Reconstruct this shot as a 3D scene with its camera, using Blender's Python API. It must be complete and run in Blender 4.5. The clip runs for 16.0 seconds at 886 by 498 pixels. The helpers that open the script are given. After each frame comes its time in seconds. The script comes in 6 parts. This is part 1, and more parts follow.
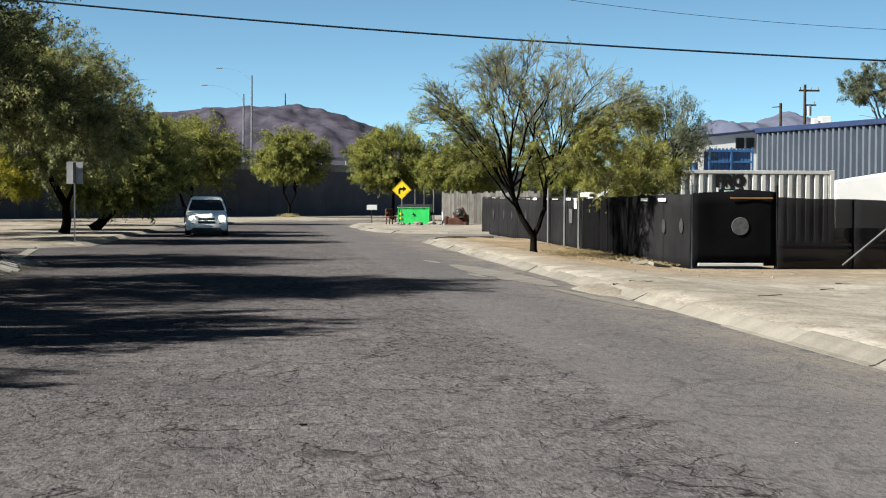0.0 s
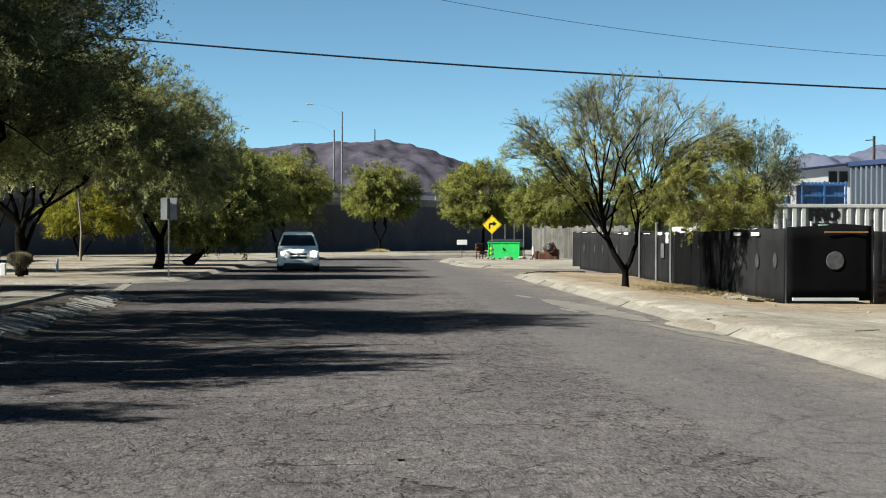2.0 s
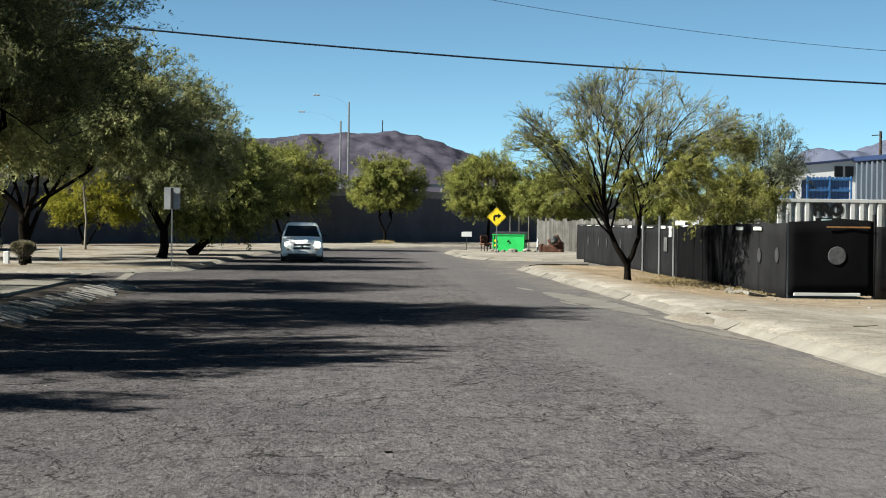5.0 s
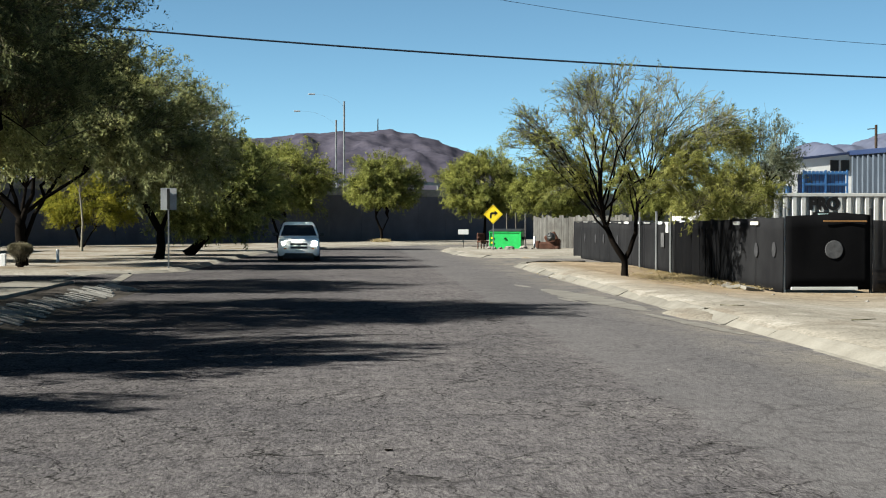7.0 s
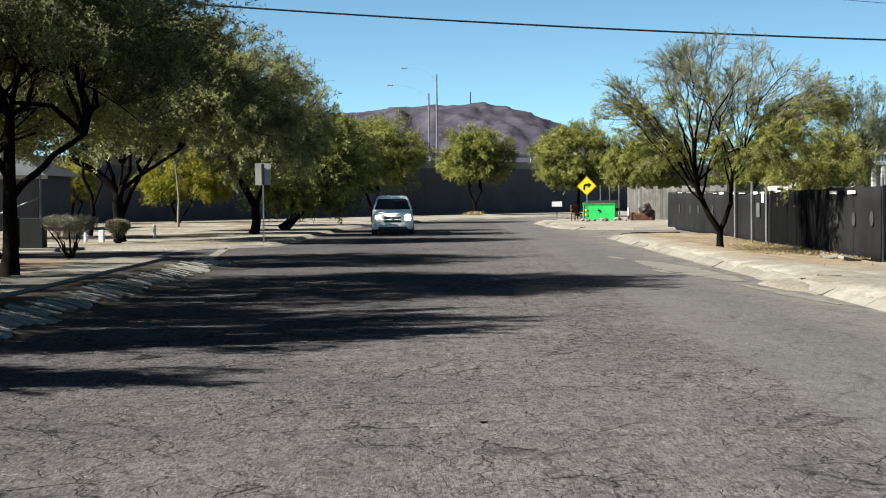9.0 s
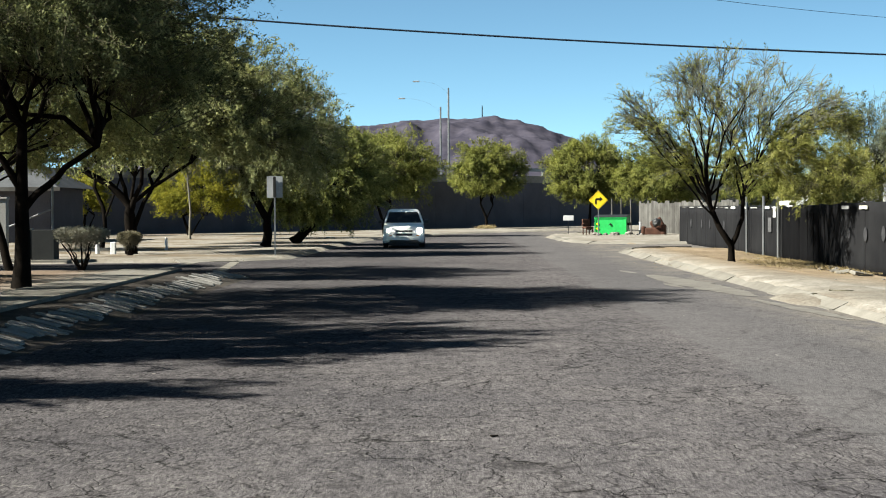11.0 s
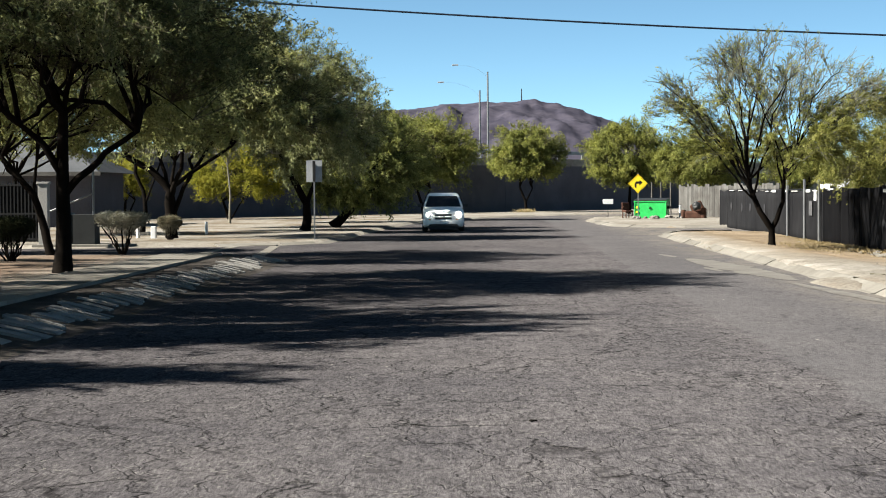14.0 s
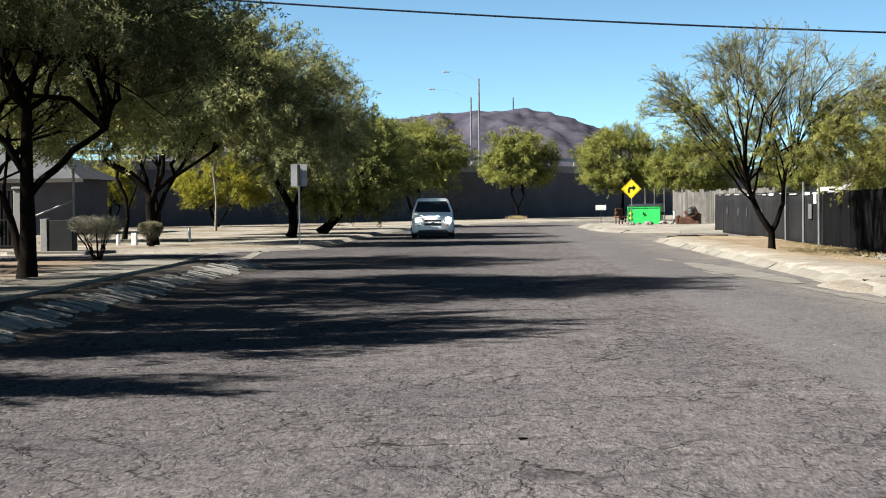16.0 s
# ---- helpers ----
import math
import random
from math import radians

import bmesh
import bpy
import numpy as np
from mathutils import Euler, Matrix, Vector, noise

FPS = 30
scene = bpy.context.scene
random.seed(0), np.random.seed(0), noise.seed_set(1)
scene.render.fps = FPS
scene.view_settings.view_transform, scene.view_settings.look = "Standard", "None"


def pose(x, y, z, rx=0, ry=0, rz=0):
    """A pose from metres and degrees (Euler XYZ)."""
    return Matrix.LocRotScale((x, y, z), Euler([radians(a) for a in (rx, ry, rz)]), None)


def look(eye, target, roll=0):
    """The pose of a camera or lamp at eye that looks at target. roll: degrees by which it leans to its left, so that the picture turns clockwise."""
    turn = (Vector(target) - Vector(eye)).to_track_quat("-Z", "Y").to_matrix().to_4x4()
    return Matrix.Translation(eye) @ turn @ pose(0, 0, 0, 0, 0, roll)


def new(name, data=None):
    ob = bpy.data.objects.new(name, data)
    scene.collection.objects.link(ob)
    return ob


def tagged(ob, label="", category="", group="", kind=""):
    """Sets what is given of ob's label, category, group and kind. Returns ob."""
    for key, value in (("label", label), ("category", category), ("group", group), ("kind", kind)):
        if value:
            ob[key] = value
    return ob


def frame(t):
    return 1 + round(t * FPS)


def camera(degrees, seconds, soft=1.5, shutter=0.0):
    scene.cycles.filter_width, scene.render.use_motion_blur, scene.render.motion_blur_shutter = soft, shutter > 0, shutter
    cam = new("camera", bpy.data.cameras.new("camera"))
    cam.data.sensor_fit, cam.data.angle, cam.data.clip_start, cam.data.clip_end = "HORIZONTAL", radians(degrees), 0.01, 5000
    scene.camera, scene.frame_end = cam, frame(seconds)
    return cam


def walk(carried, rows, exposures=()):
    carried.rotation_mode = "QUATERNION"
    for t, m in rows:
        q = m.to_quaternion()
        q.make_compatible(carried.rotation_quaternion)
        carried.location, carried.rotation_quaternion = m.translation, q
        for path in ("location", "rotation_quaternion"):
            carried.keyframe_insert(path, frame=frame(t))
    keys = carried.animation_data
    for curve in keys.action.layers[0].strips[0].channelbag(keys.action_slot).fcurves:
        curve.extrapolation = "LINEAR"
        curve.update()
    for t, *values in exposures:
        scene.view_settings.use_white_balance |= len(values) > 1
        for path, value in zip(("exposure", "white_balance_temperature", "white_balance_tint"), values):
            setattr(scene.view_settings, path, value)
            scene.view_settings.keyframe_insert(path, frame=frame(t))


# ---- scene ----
cam = camera(28.0, 16.0, soft=1.06)
# seconds, x, y, z, pitch, roll, yaw
PATH = [
    (0, -0.045, 0, 1.721, -1.654, -0.301, -5.99),
    (0.5, -0.064, 0, 1.728, -1.063, -0.54, -5.223),
    (1, -0.079, 0, 1.734, -1.104, -0.373, -4.558),
    (1.5, -0.092, 0, 1.733, -0.861, -0.173, -4.228),
    (2, -0.106, 0, 1.725, -0.544, -0.161, -3.116),
    (2.5, -0.068, 0, 1.737, -0.489, 0.147, -2.02),
    (3, -0.03, 0, 1.748, -0.908, -0.526, -2.386),
    (3.5, 0.024, 0, 1.747, -0.974, -0.921, -2.724),
    (4, 0.03, 0, 1.736, -1.029, -0.521, -2.691),
    (4.5, 0.047, 0, 1.742, -0.629, -0.565, -2.84),
    (4.7, 0.031, 0, 1.736, -0.712, -0.647, -2.869),
    (6.8, 0.018, 0, 1.725, -1.001, -0.105, -3.183),
    (7, 0.013, 0, 1.729, -0.879, -0.048, -3.01),
    (7.5, 0.01, 0, 1.726, -1.092, 0.114, -2.458),
    (8, 0.019, 0, 1.725, -1.523, 0.329, -1.471),
    (8.5, 0.013, 0, 1.728, -1.488, 0.386, -0.989),
    (9, 0.017, 0, 1.725, -1.74, 0.539, -0),
    (9.5, 0.013, 0, 1.716, -1.423, 0.311, -0.008),
    (9.7, 0.011, 0, 1.721, -1.29, 0.312, 0.177),
    (11.8, 0.022, 0, 1.727, -1.35, 0.223, 0.471),
    (12, 0.019, 0, 1.734, -1.473, 0.073, 0.529),
    (12.5, 0.019, 0, 1.734, -1.439, 0.188, 0.533),
    (13, 0.016, 0, 1.726, -1.739, 0.203, 0.753),
    (13.5, 0.014, 0, 1.724, -1.858, 0.339, 1.271),
    (14, 0.023, 0, 1.733, -1.822, 0.419, 1.638),
    (14.5, 0.025, 0, 1.737, -1.817, 0.314, 1.642),
    (15, 0.027, 0, 1.729, -1.673, 0.259, 1.57),
    (15.5, 0.022, 0, 1.735, -1.035, 0.13, 1.437),
    (15.9, 0.02, 0, 1.73, -1.30, 0.2, 1.38),
    (16, 0.084, 1.8, 1.559, -1.526, 0.623, 1.383),
]
walk(cam, [(t, pose(x, y, z, 90 + pitch, roll, yaw)) for t, x, y, z, pitch, roll, yaw in PATH], [(0, 1.86, 6500, 7), (0.8, 1.82, 6450, 5), (2.5, 1.87, 6430, 4), (7.6, 1.87, 6430, 4), (8.6, 2.0, 6500, 6), (9.5, 2.08, 6490, 4), (12.3, 2.08, 6490, 4), (13.3, 2.09, 6500, 7), (16, 2.22, 6500, 8)])

# ---- light ----
SUN_FROM = Vector((-1.0, -0.24, 0.80)).normalized()
world = bpy.data.worlds.new("sky")
scene.world = world
world.use_nodes = True
wn = world.node_tree
sky = wn.nodes.new("ShaderNodeTexSky")
sky.sky_type = "NISHITA"
sky.sun_disc = False
sky.sun_elevation = math.asin(SUN_FROM.z)
sky.sun_rotation = math.atan2(SUN_FROM.x, SUN_FROM.y)
sky.altitude = 3000.0
sky.air_density = 0.5
sky.dust_density = 0.0
sky.ozone_density = 4.0
clear = wn.nodes.new("ShaderNodeMix")
clear.data_type, clear.blend_type = "RGBA", "MULTIPLY"
clear.inputs[0].default_value = 1.0
clear.inputs[7].default_value = (0.99, 1.06, 0.83, 1.0)
wn.links.new(sky.outputs[0], clear.inputs[6])
wn.links.new(clear.outputs[2], wn.nodes["Background"].inputs[0])
wn.nodes["Background"].inputs[1].default_value = 0.049
sun = new("sun", bpy.data.lights.new("sun", "SUN"))
sun.data.energy, sun.data.angle, sun.data.color = 5.0, radians(0.53), (1.0, 0.95, 0.87)
sun.matrix_world = look(SUN_FROM * 200, (0, 0, 0))


# ---- materials ----
def nodes_of(m):
    m.use_nodes = True
    nt = m.node_tree
    return nt, nt.nodes["Principled BSDF"]


def nd(nt, kind, **inputs):
    n = nt.nodes.new(kind)
    for key, value in inputs.items():
        n.inputs[key.replace("_", " ")].default_value = value
    return n


def ramp(nt, fac, stops):
    r = nt.nodes.new("ShaderNodeValToRGB")
    while len(r.color_ramp.elements) < len(stops):
        r.color_ramp.elements.new(0.5)
    for e, (p, c) in zip(r.color_ramp.elements, stops):
        e.position, e.color = p, (c if len(c) == 4 else (*c, 1))
    nt.links.new(fac, r.inputs[0])
    return r.outputs[0]


def mixed(nt, kind, fac, a, b):
    n = nt.nodes.new("ShaderNodeMix")
    n.data_type, n.blend_type = "RGBA", kind
    for socket, value in ((n.inputs[0], fac), (n.inputs[6], a), (n.inputs[7], b)):
        if isinstance(value, (int, float)):
            socket.default_value = value
        elif isinstance(value, tuple):
            socket.default_value = (*value, 1) if len(value) == 3 else value
        else:
            nt.links.new(value, socket)
    return n.outputs[2]


def noise_out(nt, coords, scale, detail=4.0, rough=0.55, stretch=None):
    if stretch:
        mp = nt.nodes.new("ShaderNodeMapping")
        mp.inputs[3].default_value = stretch
        nt.links.new(coords, mp.inputs[0])
        coords = mp.outputs[0]
    n = nd(nt, "ShaderNodeTexNoise", Scale=scale, Detail=detail, Roughness=rough)
    nt.links.new(coords, n.inputs["Vector"])
    return n.outputs[0]


def world_coords(nt):
    return nt.nodes.new("ShaderNodeNewGeometry").outputs["Position"]


def bump(nt, bsdf, height, strength, distance):
    b = nd(nt, "ShaderNodeBump", Strength=strength, Distance=distance)
    nt.links.new(height, b.inputs["Height"])
    nt.links.new(b.outputs[0], bsdf.inputs["Normal"])


def surface(name, dark, light, scale=3.0, rough=0.8, metal=0.0, grain=40.0, depth=0.004, by_object=0.0, alpha=None):
    """A weathered surface: broad stains, fine grain and a little relief."""
    m = bpy.data.materials.new(name)
    nt, p = nodes_of(m)
    pos = world_coords(nt)
    broad = noise_out(nt, pos, scale, 5.0, 0.6)
    fine = noise_out(nt, pos, grain, 3.0, 0.6)
    col = ramp(nt, broad, [(0.3, dark), (0.7, light)])
    col = mixed(nt, "OVERLAY", 0.35, col, ramp(nt, fine, [(0.25, (0.3, 0.3, 0.3)), (0.75, (0.7, 0.7, 0.7))]))
    if by_object:
        info = nt.nodes.new("ShaderNodeObjectInfo")
        lo = 0.5 - by_object
        col = mixed(nt, "OVERLAY", 1.0, col, ramp(nt, info.outputs["Random"], [(0, (lo, lo, lo)), (1, (1 - lo, 1 - lo, 1 - lo))]))
    nt.links.new(col, p.inputs["Base Color"])
    p.inputs["Roughness"].default_value, p.inputs["Metallic"].default_value = rough, metal
    if depth:
        bump(nt, p, fine, 0.5, depth)
    if rough > 0.65:
        p.inputs["Specular IOR Level"].default_value = 0.15 if rough < 0.85 else 0.03
    if alpha is not None:
        p.inputs["Alpha"].default_value = alpha
    return m


def foliage(name, dark, mid, light, see_through=0.42):
    m = bpy.data.materials.new(name)
    m.use_nodes = True
    nt = m.node_tree
    nt.nodes.remove(nt.nodes["Principled BSDF"])
    geo = nt.nodes.new("ShaderNodeNewGeometry")
    patchy = noise_out(nt, geo.outputs["Position"], 0.8, 2.0, 0.5)
    clumps = noise_out(nt, geo.outputs["Position"], 2.6, 2.0, 0.5)
    mixture = mixed(nt, "MIX", 0.14, ramp(nt, clumps, [(0.3, (0, 0, 0)), (0.7, (1, 1, 1))]), geo.outputs["Random Per Island"])
    col = ramp(nt, mixture, [(0.1, dark), (0.5, mid), (0.9, light)])
    col = mixed(nt, "OVERLAY", 0.6, col, ramp(nt, patchy, [(0.3, (0.38, 0.40, 0.40)), (0.7, (0.66, 0.62, 0.50))]))
    d = nt.nodes.new("ShaderNodeBsdfDiffuse")
    tr = nt.nodes.new("ShaderNodeBsdfTranslucent")
    mx = nt.nodes.new("ShaderNodeMixShader")
    mx.inputs[0].default_value = see_through
    nt.links.new(col, d.inputs[0])
    nt.links.new(mixed(nt, "MULTIPLY", 1.0, col, (1.0, 1.0, 0.72)), tr.inputs[0])
    nt.links.new(d.outputs[0], mx.inputs[1])
    nt.links.new(tr.outputs[0], mx.inputs[2])
    nt.links.new(mx.outputs[0], nt.nodes["Material Output"].inputs[0])
    return m


def asphalt_material():
    m = bpy.data.materials.new("worn_asphalt")
    nt, p = nodes_of(m)
    pos = world_coords(nt)
    broad = noise_out(nt, pos, 0.35, 5.0, 0.6)
    lanes = noise_out(nt, pos, 0.6, 4.0, 0.6, (1.0, 0.12, 1.0))
    grain = noise_out(nt, pos, 42.0, 3.0, 0.75, (1.0, 0.22, 1.0))
    clots = noise_out(nt, pos, 8.0, 4.0, 0.7, (1.0, 0.30, 1.0))
    col = ramp(nt, broad, [(0.28, (0.0500, 0.0474, 0.0515)), (0.72, (0.0790, 0.0738, 0.0760))])
    col = mixed(nt, "OVERLAY", 0.55, col, ramp(nt, lanes, [(0.3, (0.36, 0.36, 0.37)), (0.7, (0.62, 0.61, 0.60))]))
    col = mixed(nt, "OVERLAY", 0.45, col, ramp(nt, grain, [(0.34, (0.06, 0.06, 0.06)), (0.66, (0.94, 0.93, 0.91))]))
    col = mixed(nt, "OVERLAY", 0.58, col, ramp(nt, clots, [(0.3, (0.20, 0.20, 0.20)), (0.7, (0.80, 0.79, 0.77))]))
    parts_xyz = nt.nodes.new("ShaderNodeSeparateXYZ")
    nt.links.new(pos, parts_xyz.inputs[0])
    wander = nd(nt, "ShaderNodeMath")
    wander.operation = "MULTIPLY_ADD"
    wander.inputs[1].default_value = 0.5
    nt.links.new(noise_out(nt, pos, 0.8, 3.0), wander.inputs[0])
    nt.links.new(parts_xyz.outputs[0], wander.inputs[2])
    across = nd(nt, "ShaderNodeMath")
    across.operation = "MULTIPLY"
    across.inputs[1].default_value = 0.1
    nt.links.new(wander.outputs[0], across.inputs[0])
    newer = ramp(nt, across.outputs[0], [(0.325, (0, 0, 0)), (0.34, (1, 1, 1))])
    col = mixed(nt, "MIX", newer, col, mixed(nt, "MIX", 0.55, col, (0.0810, 0.0775, 0.0785)))
    # asphalt a fifth darker on the left, easing out near the middle
    left_tone = nt.nodes.new("ShaderNodeMapRange")
    left_tone.inputs[1].default_value, left_tone.inputs[2].default_value = -2.6, 0.9
    left_tone.inputs[3].default_value, left_tone.inputs[4].default_value = 0.80, 1.0
    nt.links.new(wander.outputs[0], left_tone.inputs[0])
    col = mixed(nt, "MULTIPLY", 1.0, col, left_tone.outputs[0])
    dusty = ramp(nt, across.outputs[0], [(0.50, (0, 0, 0)), (0.66, (1, 1, 1))])
    dusty = mixed(nt, "MULTIPLY", 1.0, dusty, ramp(nt, noise_out(nt, pos, 1.1, 5.0, 0.7, (1.0, 0.4, 1.0)), [(0.38, (0, 0, 0)), (0.60, (0.85, 0.85, 0.85))]))
    col = mixed(nt, "MIX", dusty, col, (0.1253, 0.1128, 0.0971))
    # alligator cracks: two sizes of cell, broken up by a mask
    warp = nd(nt, "ShaderNodeTexNoise", Scale=1.7, Detail=3.0)
    nt.links.new(pos, warp.inputs["Vector"])
    bent = nt.nodes.new("ShaderNodeVectorMath")
    bent.operation = "MULTIPLY_ADD"
    bent.inputs[1].default_value = (0.7, 0.7, 0.0)
    nt.links.new(warp.outputs[1], bent.inputs[0])
    nt.links.new(pos, bent.inputs[2])
    drawn = nt.nodes.new("ShaderNodeVectorMath")
    drawn.operation = "MULTIPLY"
    drawn.inputs[1].default_value = (1.0, 0.42, 1.0)
    nt.links.new(bent.outputs[0], drawn.inputs[0])
    mask = noise_out(nt, pos, 0.45, 4.0, 0.65, (1.0, 0.6, 1.0))
    heights = []
    for cell, width, lo, hi, force in ((4.2, 0.010, 0.39, 0.45, 0.42), (1.5, 0.012, 0.44, 0.53, 0.80), (0.45, 0.018, 0.50, 0.62, 0.8)):
        v = nt.nodes.new("ShaderNodeTexVoronoi")
        v.feature = "DISTANCE_TO_EDGE"
        v.inputs["Scale"].default_value = cell
        nt.links.new(drawn.outputs[0], v.inputs["Vector"])
        line = ramp(nt, v.outputs["Distance"], [(0.0, (0, 0, 0)), (width * cell, (1, 1, 1))])
        gate = ramp(nt, mask, [(lo, (1, 1, 1)), (hi, (0, 0, 0))])
        line = mixed(nt, "LIGHTEN", 1.0, line, gate)
        line = mixed(nt, "LIGHTEN", 1.0, line, mixed(nt, "MULTIPLY", 1.0, newer, (0.75, 0.75, 0.75)))
        col = mixed(nt, "MULTIPLY", force, col, line)
        heights.append(line)
    chips = nt.nodes.new("ShaderNodeTexVoronoi")
    chips.inputs["Scale"].default_value = 15.0
    nt.links.new(bent.outputs[0], chips.inputs["Vector"])
    chip = ramp(nt, chips.outputs["Distance"], [(0.16, (1, 1, 1)), (0.26, (0, 0, 0))])
    chip = mixed(nt, "MULTIPLY", 1.0, chip, ramp(nt, noise_out(nt, pos, 1.6, 5.0, 0.75), [(0.50, (0, 0, 0)), (0.62, (1, 1, 1))]))
    chip = mixed(nt, "MULTIPLY", 1.0, chip, ramp(nt, newer, [(0.0, (0.9, 0.9, 0.9)), (1.0, (0.25, 0.25, 0.25))]))
    col = mixed(nt, "MIX", chip, col, (0.1378, 0.1284, 0.1190))
    # exposed pale aggregate and dark pits where the binder has worn away, and broken-out gouges
    worn = noise_out(nt, pos, 0.9, 4.0, 0.7)
    specks = ramp(nt, noise_out(nt, pos, 30.0, 2.0, 0.7, (1.0, 0.26, 1.0)), [(0.54, (0, 0, 0)), (0.63, (1, 1, 1))])
    specks = mixed(nt, "MULTIPLY", 1.0, specks, ramp(nt, worn, [(0.36, (0.08, 0.08, 0.08)), (0.62, (0.33, 0.33, 0.33))]))
    specks = mixed(nt, "MULTIPLY", 1.0, specks, ramp(nt, newer, [(0.0, (1, 1, 1)), (1.0, (0.45, 0.45, 0.45))]))
    col = mixed(nt, "MIX", specks, col, (0.150, 0.142, 0.132))
    pits = noise_out(nt, pos, 21.0, 2.0, 0.65, (1.0, 0.30, 1.0))
    pit = ramp(nt, pits, [(0.36, (0.22, 0.22, 0.22)), (0.45, (1, 1, 1))])
    pit = mixed(nt, "LIGHTEN", 1.0, pit, ramp(nt, worn, [(0.40, (0.75, 0.75, 0.75)), (0.58, (0.05, 0.05, 0.05))]))
    pit = mixed(nt, "LIGHTEN", 1.0, pit, mixed(nt, "MULTIPLY", 1.0, newer, (0.55, 0.55, 0.55)))
    col = mixed(nt, "MULTIPLY", 0.45, col, pit)
    gouge = ramp(nt, noise_out(nt, pos, 8.0, 3.0, 0.65), [(0.30, (0.12, 0.12, 0.12)), (0.335, (1, 1, 1))])
    gouge = mixed(nt, "LIGHTEN", 1.0, gouge, mixed(nt, "MULTIPLY", 1.0, newer, (0.8, 0.8, 0.8)))
    col = mixed(nt, "MULTIPLY", 0.8, col, gouge)
    nt.links.new(col, p.inputs["Base Color"])
    p.inputs["Roughness"].default_value = 0.95
    p.inputs["Specular IOR Level"].default_value = 0.0
    rough_h = mixed(nt, "MULTIPLY", 1.0, heights[0], grain)
    bump(nt, p, rough_h, 0.7, 0.012)
    return m


def dirt_material():
    m = bpy.data.materials.new("desert_dirt")
    nt, p = nodes_of(m)
    pos = world_coords(nt)
    broad = noise_out(nt, pos, 0.12, 5.0, 0.6)
    mid = noise_out(nt, pos, 1.3, 5.0, 0.65)
    fine = noise_out(nt, pos, 22.0, 3.0, 0.7, (1.0, 0.5, 1.0))
    col = ramp(nt, broad, [(0.3, (0.1260, 0.1165, 0.1015)), (0.7, (0.1900, 0.1800, 0.1620))])
    col = mixed(nt, "OVERLAY", 0.6, col, ramp(nt, mid, [(0.3, (0.33, 0.31, 0.28)), (0.7, (0.66, 0.65, 0.63))]))
    stain = ramp(nt, noise_out(nt, pos, 0.42, 6.0, 0.72, (1.0, 0.55, 1.0)), [(0.52, (0, 0, 0)), (0.66, (0.6, 0.6, 0.6))])
    col = mixed(nt, "MIX", stain, col, (0.096, 0.078, 0.061))
    crust = ramp(nt, noise_out(nt, pos, 0.6, 5.0, 0.7, (1.0, 0.45, 1.0)), [(0.54, (0, 0, 0)), (0.62, (0.55, 0.55, 0.55))])
    col = mixed(nt, "MIX", crust, col, (0.235, 0.222, 0.200))
    clods = ramp(nt, noise_out(nt, pos, 7.0, 4.0, 0.75, (1.0, 0.4, 1.0)), [(0.33, (0.45, 0.43, 0.40)), (0.44, (1, 1, 1))])
    col = mixed(nt, "MULTIPLY", 0.6, col, clods)
    # brown litter-stained earth along the yard fence, with a ragged edge
    axes = nt.nodes.new("ShaderNodeSeparateXYZ")
    nt.links.new(pos, axes.inputs[0])
    ragged = noise_out(nt, pos, 0.5, 5.0, 0.65)

    def past(axis, start, end):
        shifted = nd(nt, "ShaderNodeMath")
        shifted.operation = "MULTIPLY_ADD"
        shifted.inputs[1].default_value = 0.35 * abs(end - start) + 1.0
        nt.links.new(ragged, shifted.inputs[0])
        nt.links.new(axes.outputs[axis], shifted.inputs[2])
        span = nt.nodes.new("ShaderNodeMapRange")
        span.inputs[1].default_value, span.inputs[2].default_value = start, end
        nt.links.new(shifted.outputs[0], span.inputs[0])
        return span.outputs[0]

    band = mixed(nt, "MULTIPLY", 1.0, past(0, 7.4, 8.8), past(1, 38.0, 47.0))
    band = mixed(nt, "MULTIPLY", 1.0, band, past(1, 90.0, 82.0))
    yard = mixed(nt, "MULTIPLY", 1.0, past(0, -7.0, -8.6), past(1, 58.0, 53.0))
    col = mixed(nt, "MIX", mixed(nt, "MULTIPLY", 1.0, band, (0.8, 0.8, 0.8)), col, mixed(nt, "MULTIPLY", 1.0, col, (0.93, 0.75, 0.55)))
    # left yard: reddish-brown earth, its colour also darkened for tree shade
    col = mixed(nt, "MIX", mixed(nt, "MULTIPLY", 1.0, yard, (0.85, 0.85, 0.85)), col, mixed(nt, "MULTIPLY", 1.0, col, (0.66, 0.51, 0.43)))
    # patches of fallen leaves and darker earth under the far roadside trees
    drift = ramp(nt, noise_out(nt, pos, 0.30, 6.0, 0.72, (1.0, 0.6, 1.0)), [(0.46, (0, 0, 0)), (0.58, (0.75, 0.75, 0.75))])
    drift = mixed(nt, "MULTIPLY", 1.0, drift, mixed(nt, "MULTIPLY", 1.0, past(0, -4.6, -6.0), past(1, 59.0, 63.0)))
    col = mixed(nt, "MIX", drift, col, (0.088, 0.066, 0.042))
    col = mixed(nt, "OVERLAY", 0.6, col, ramp(nt, fine, [(0.3, (0.3, 0.29, 0.28)), (0.7, (0.72, 0.71, 0.7))]))
    nt.links.new(col, p.inputs["Base Color"])
    p.inputs["Roughness"].default_value = 0.95
    p.inputs["Specular IOR Level"].default_value = 0.02
    bump(nt, p, mid, 0.5, 0.06)
    return m


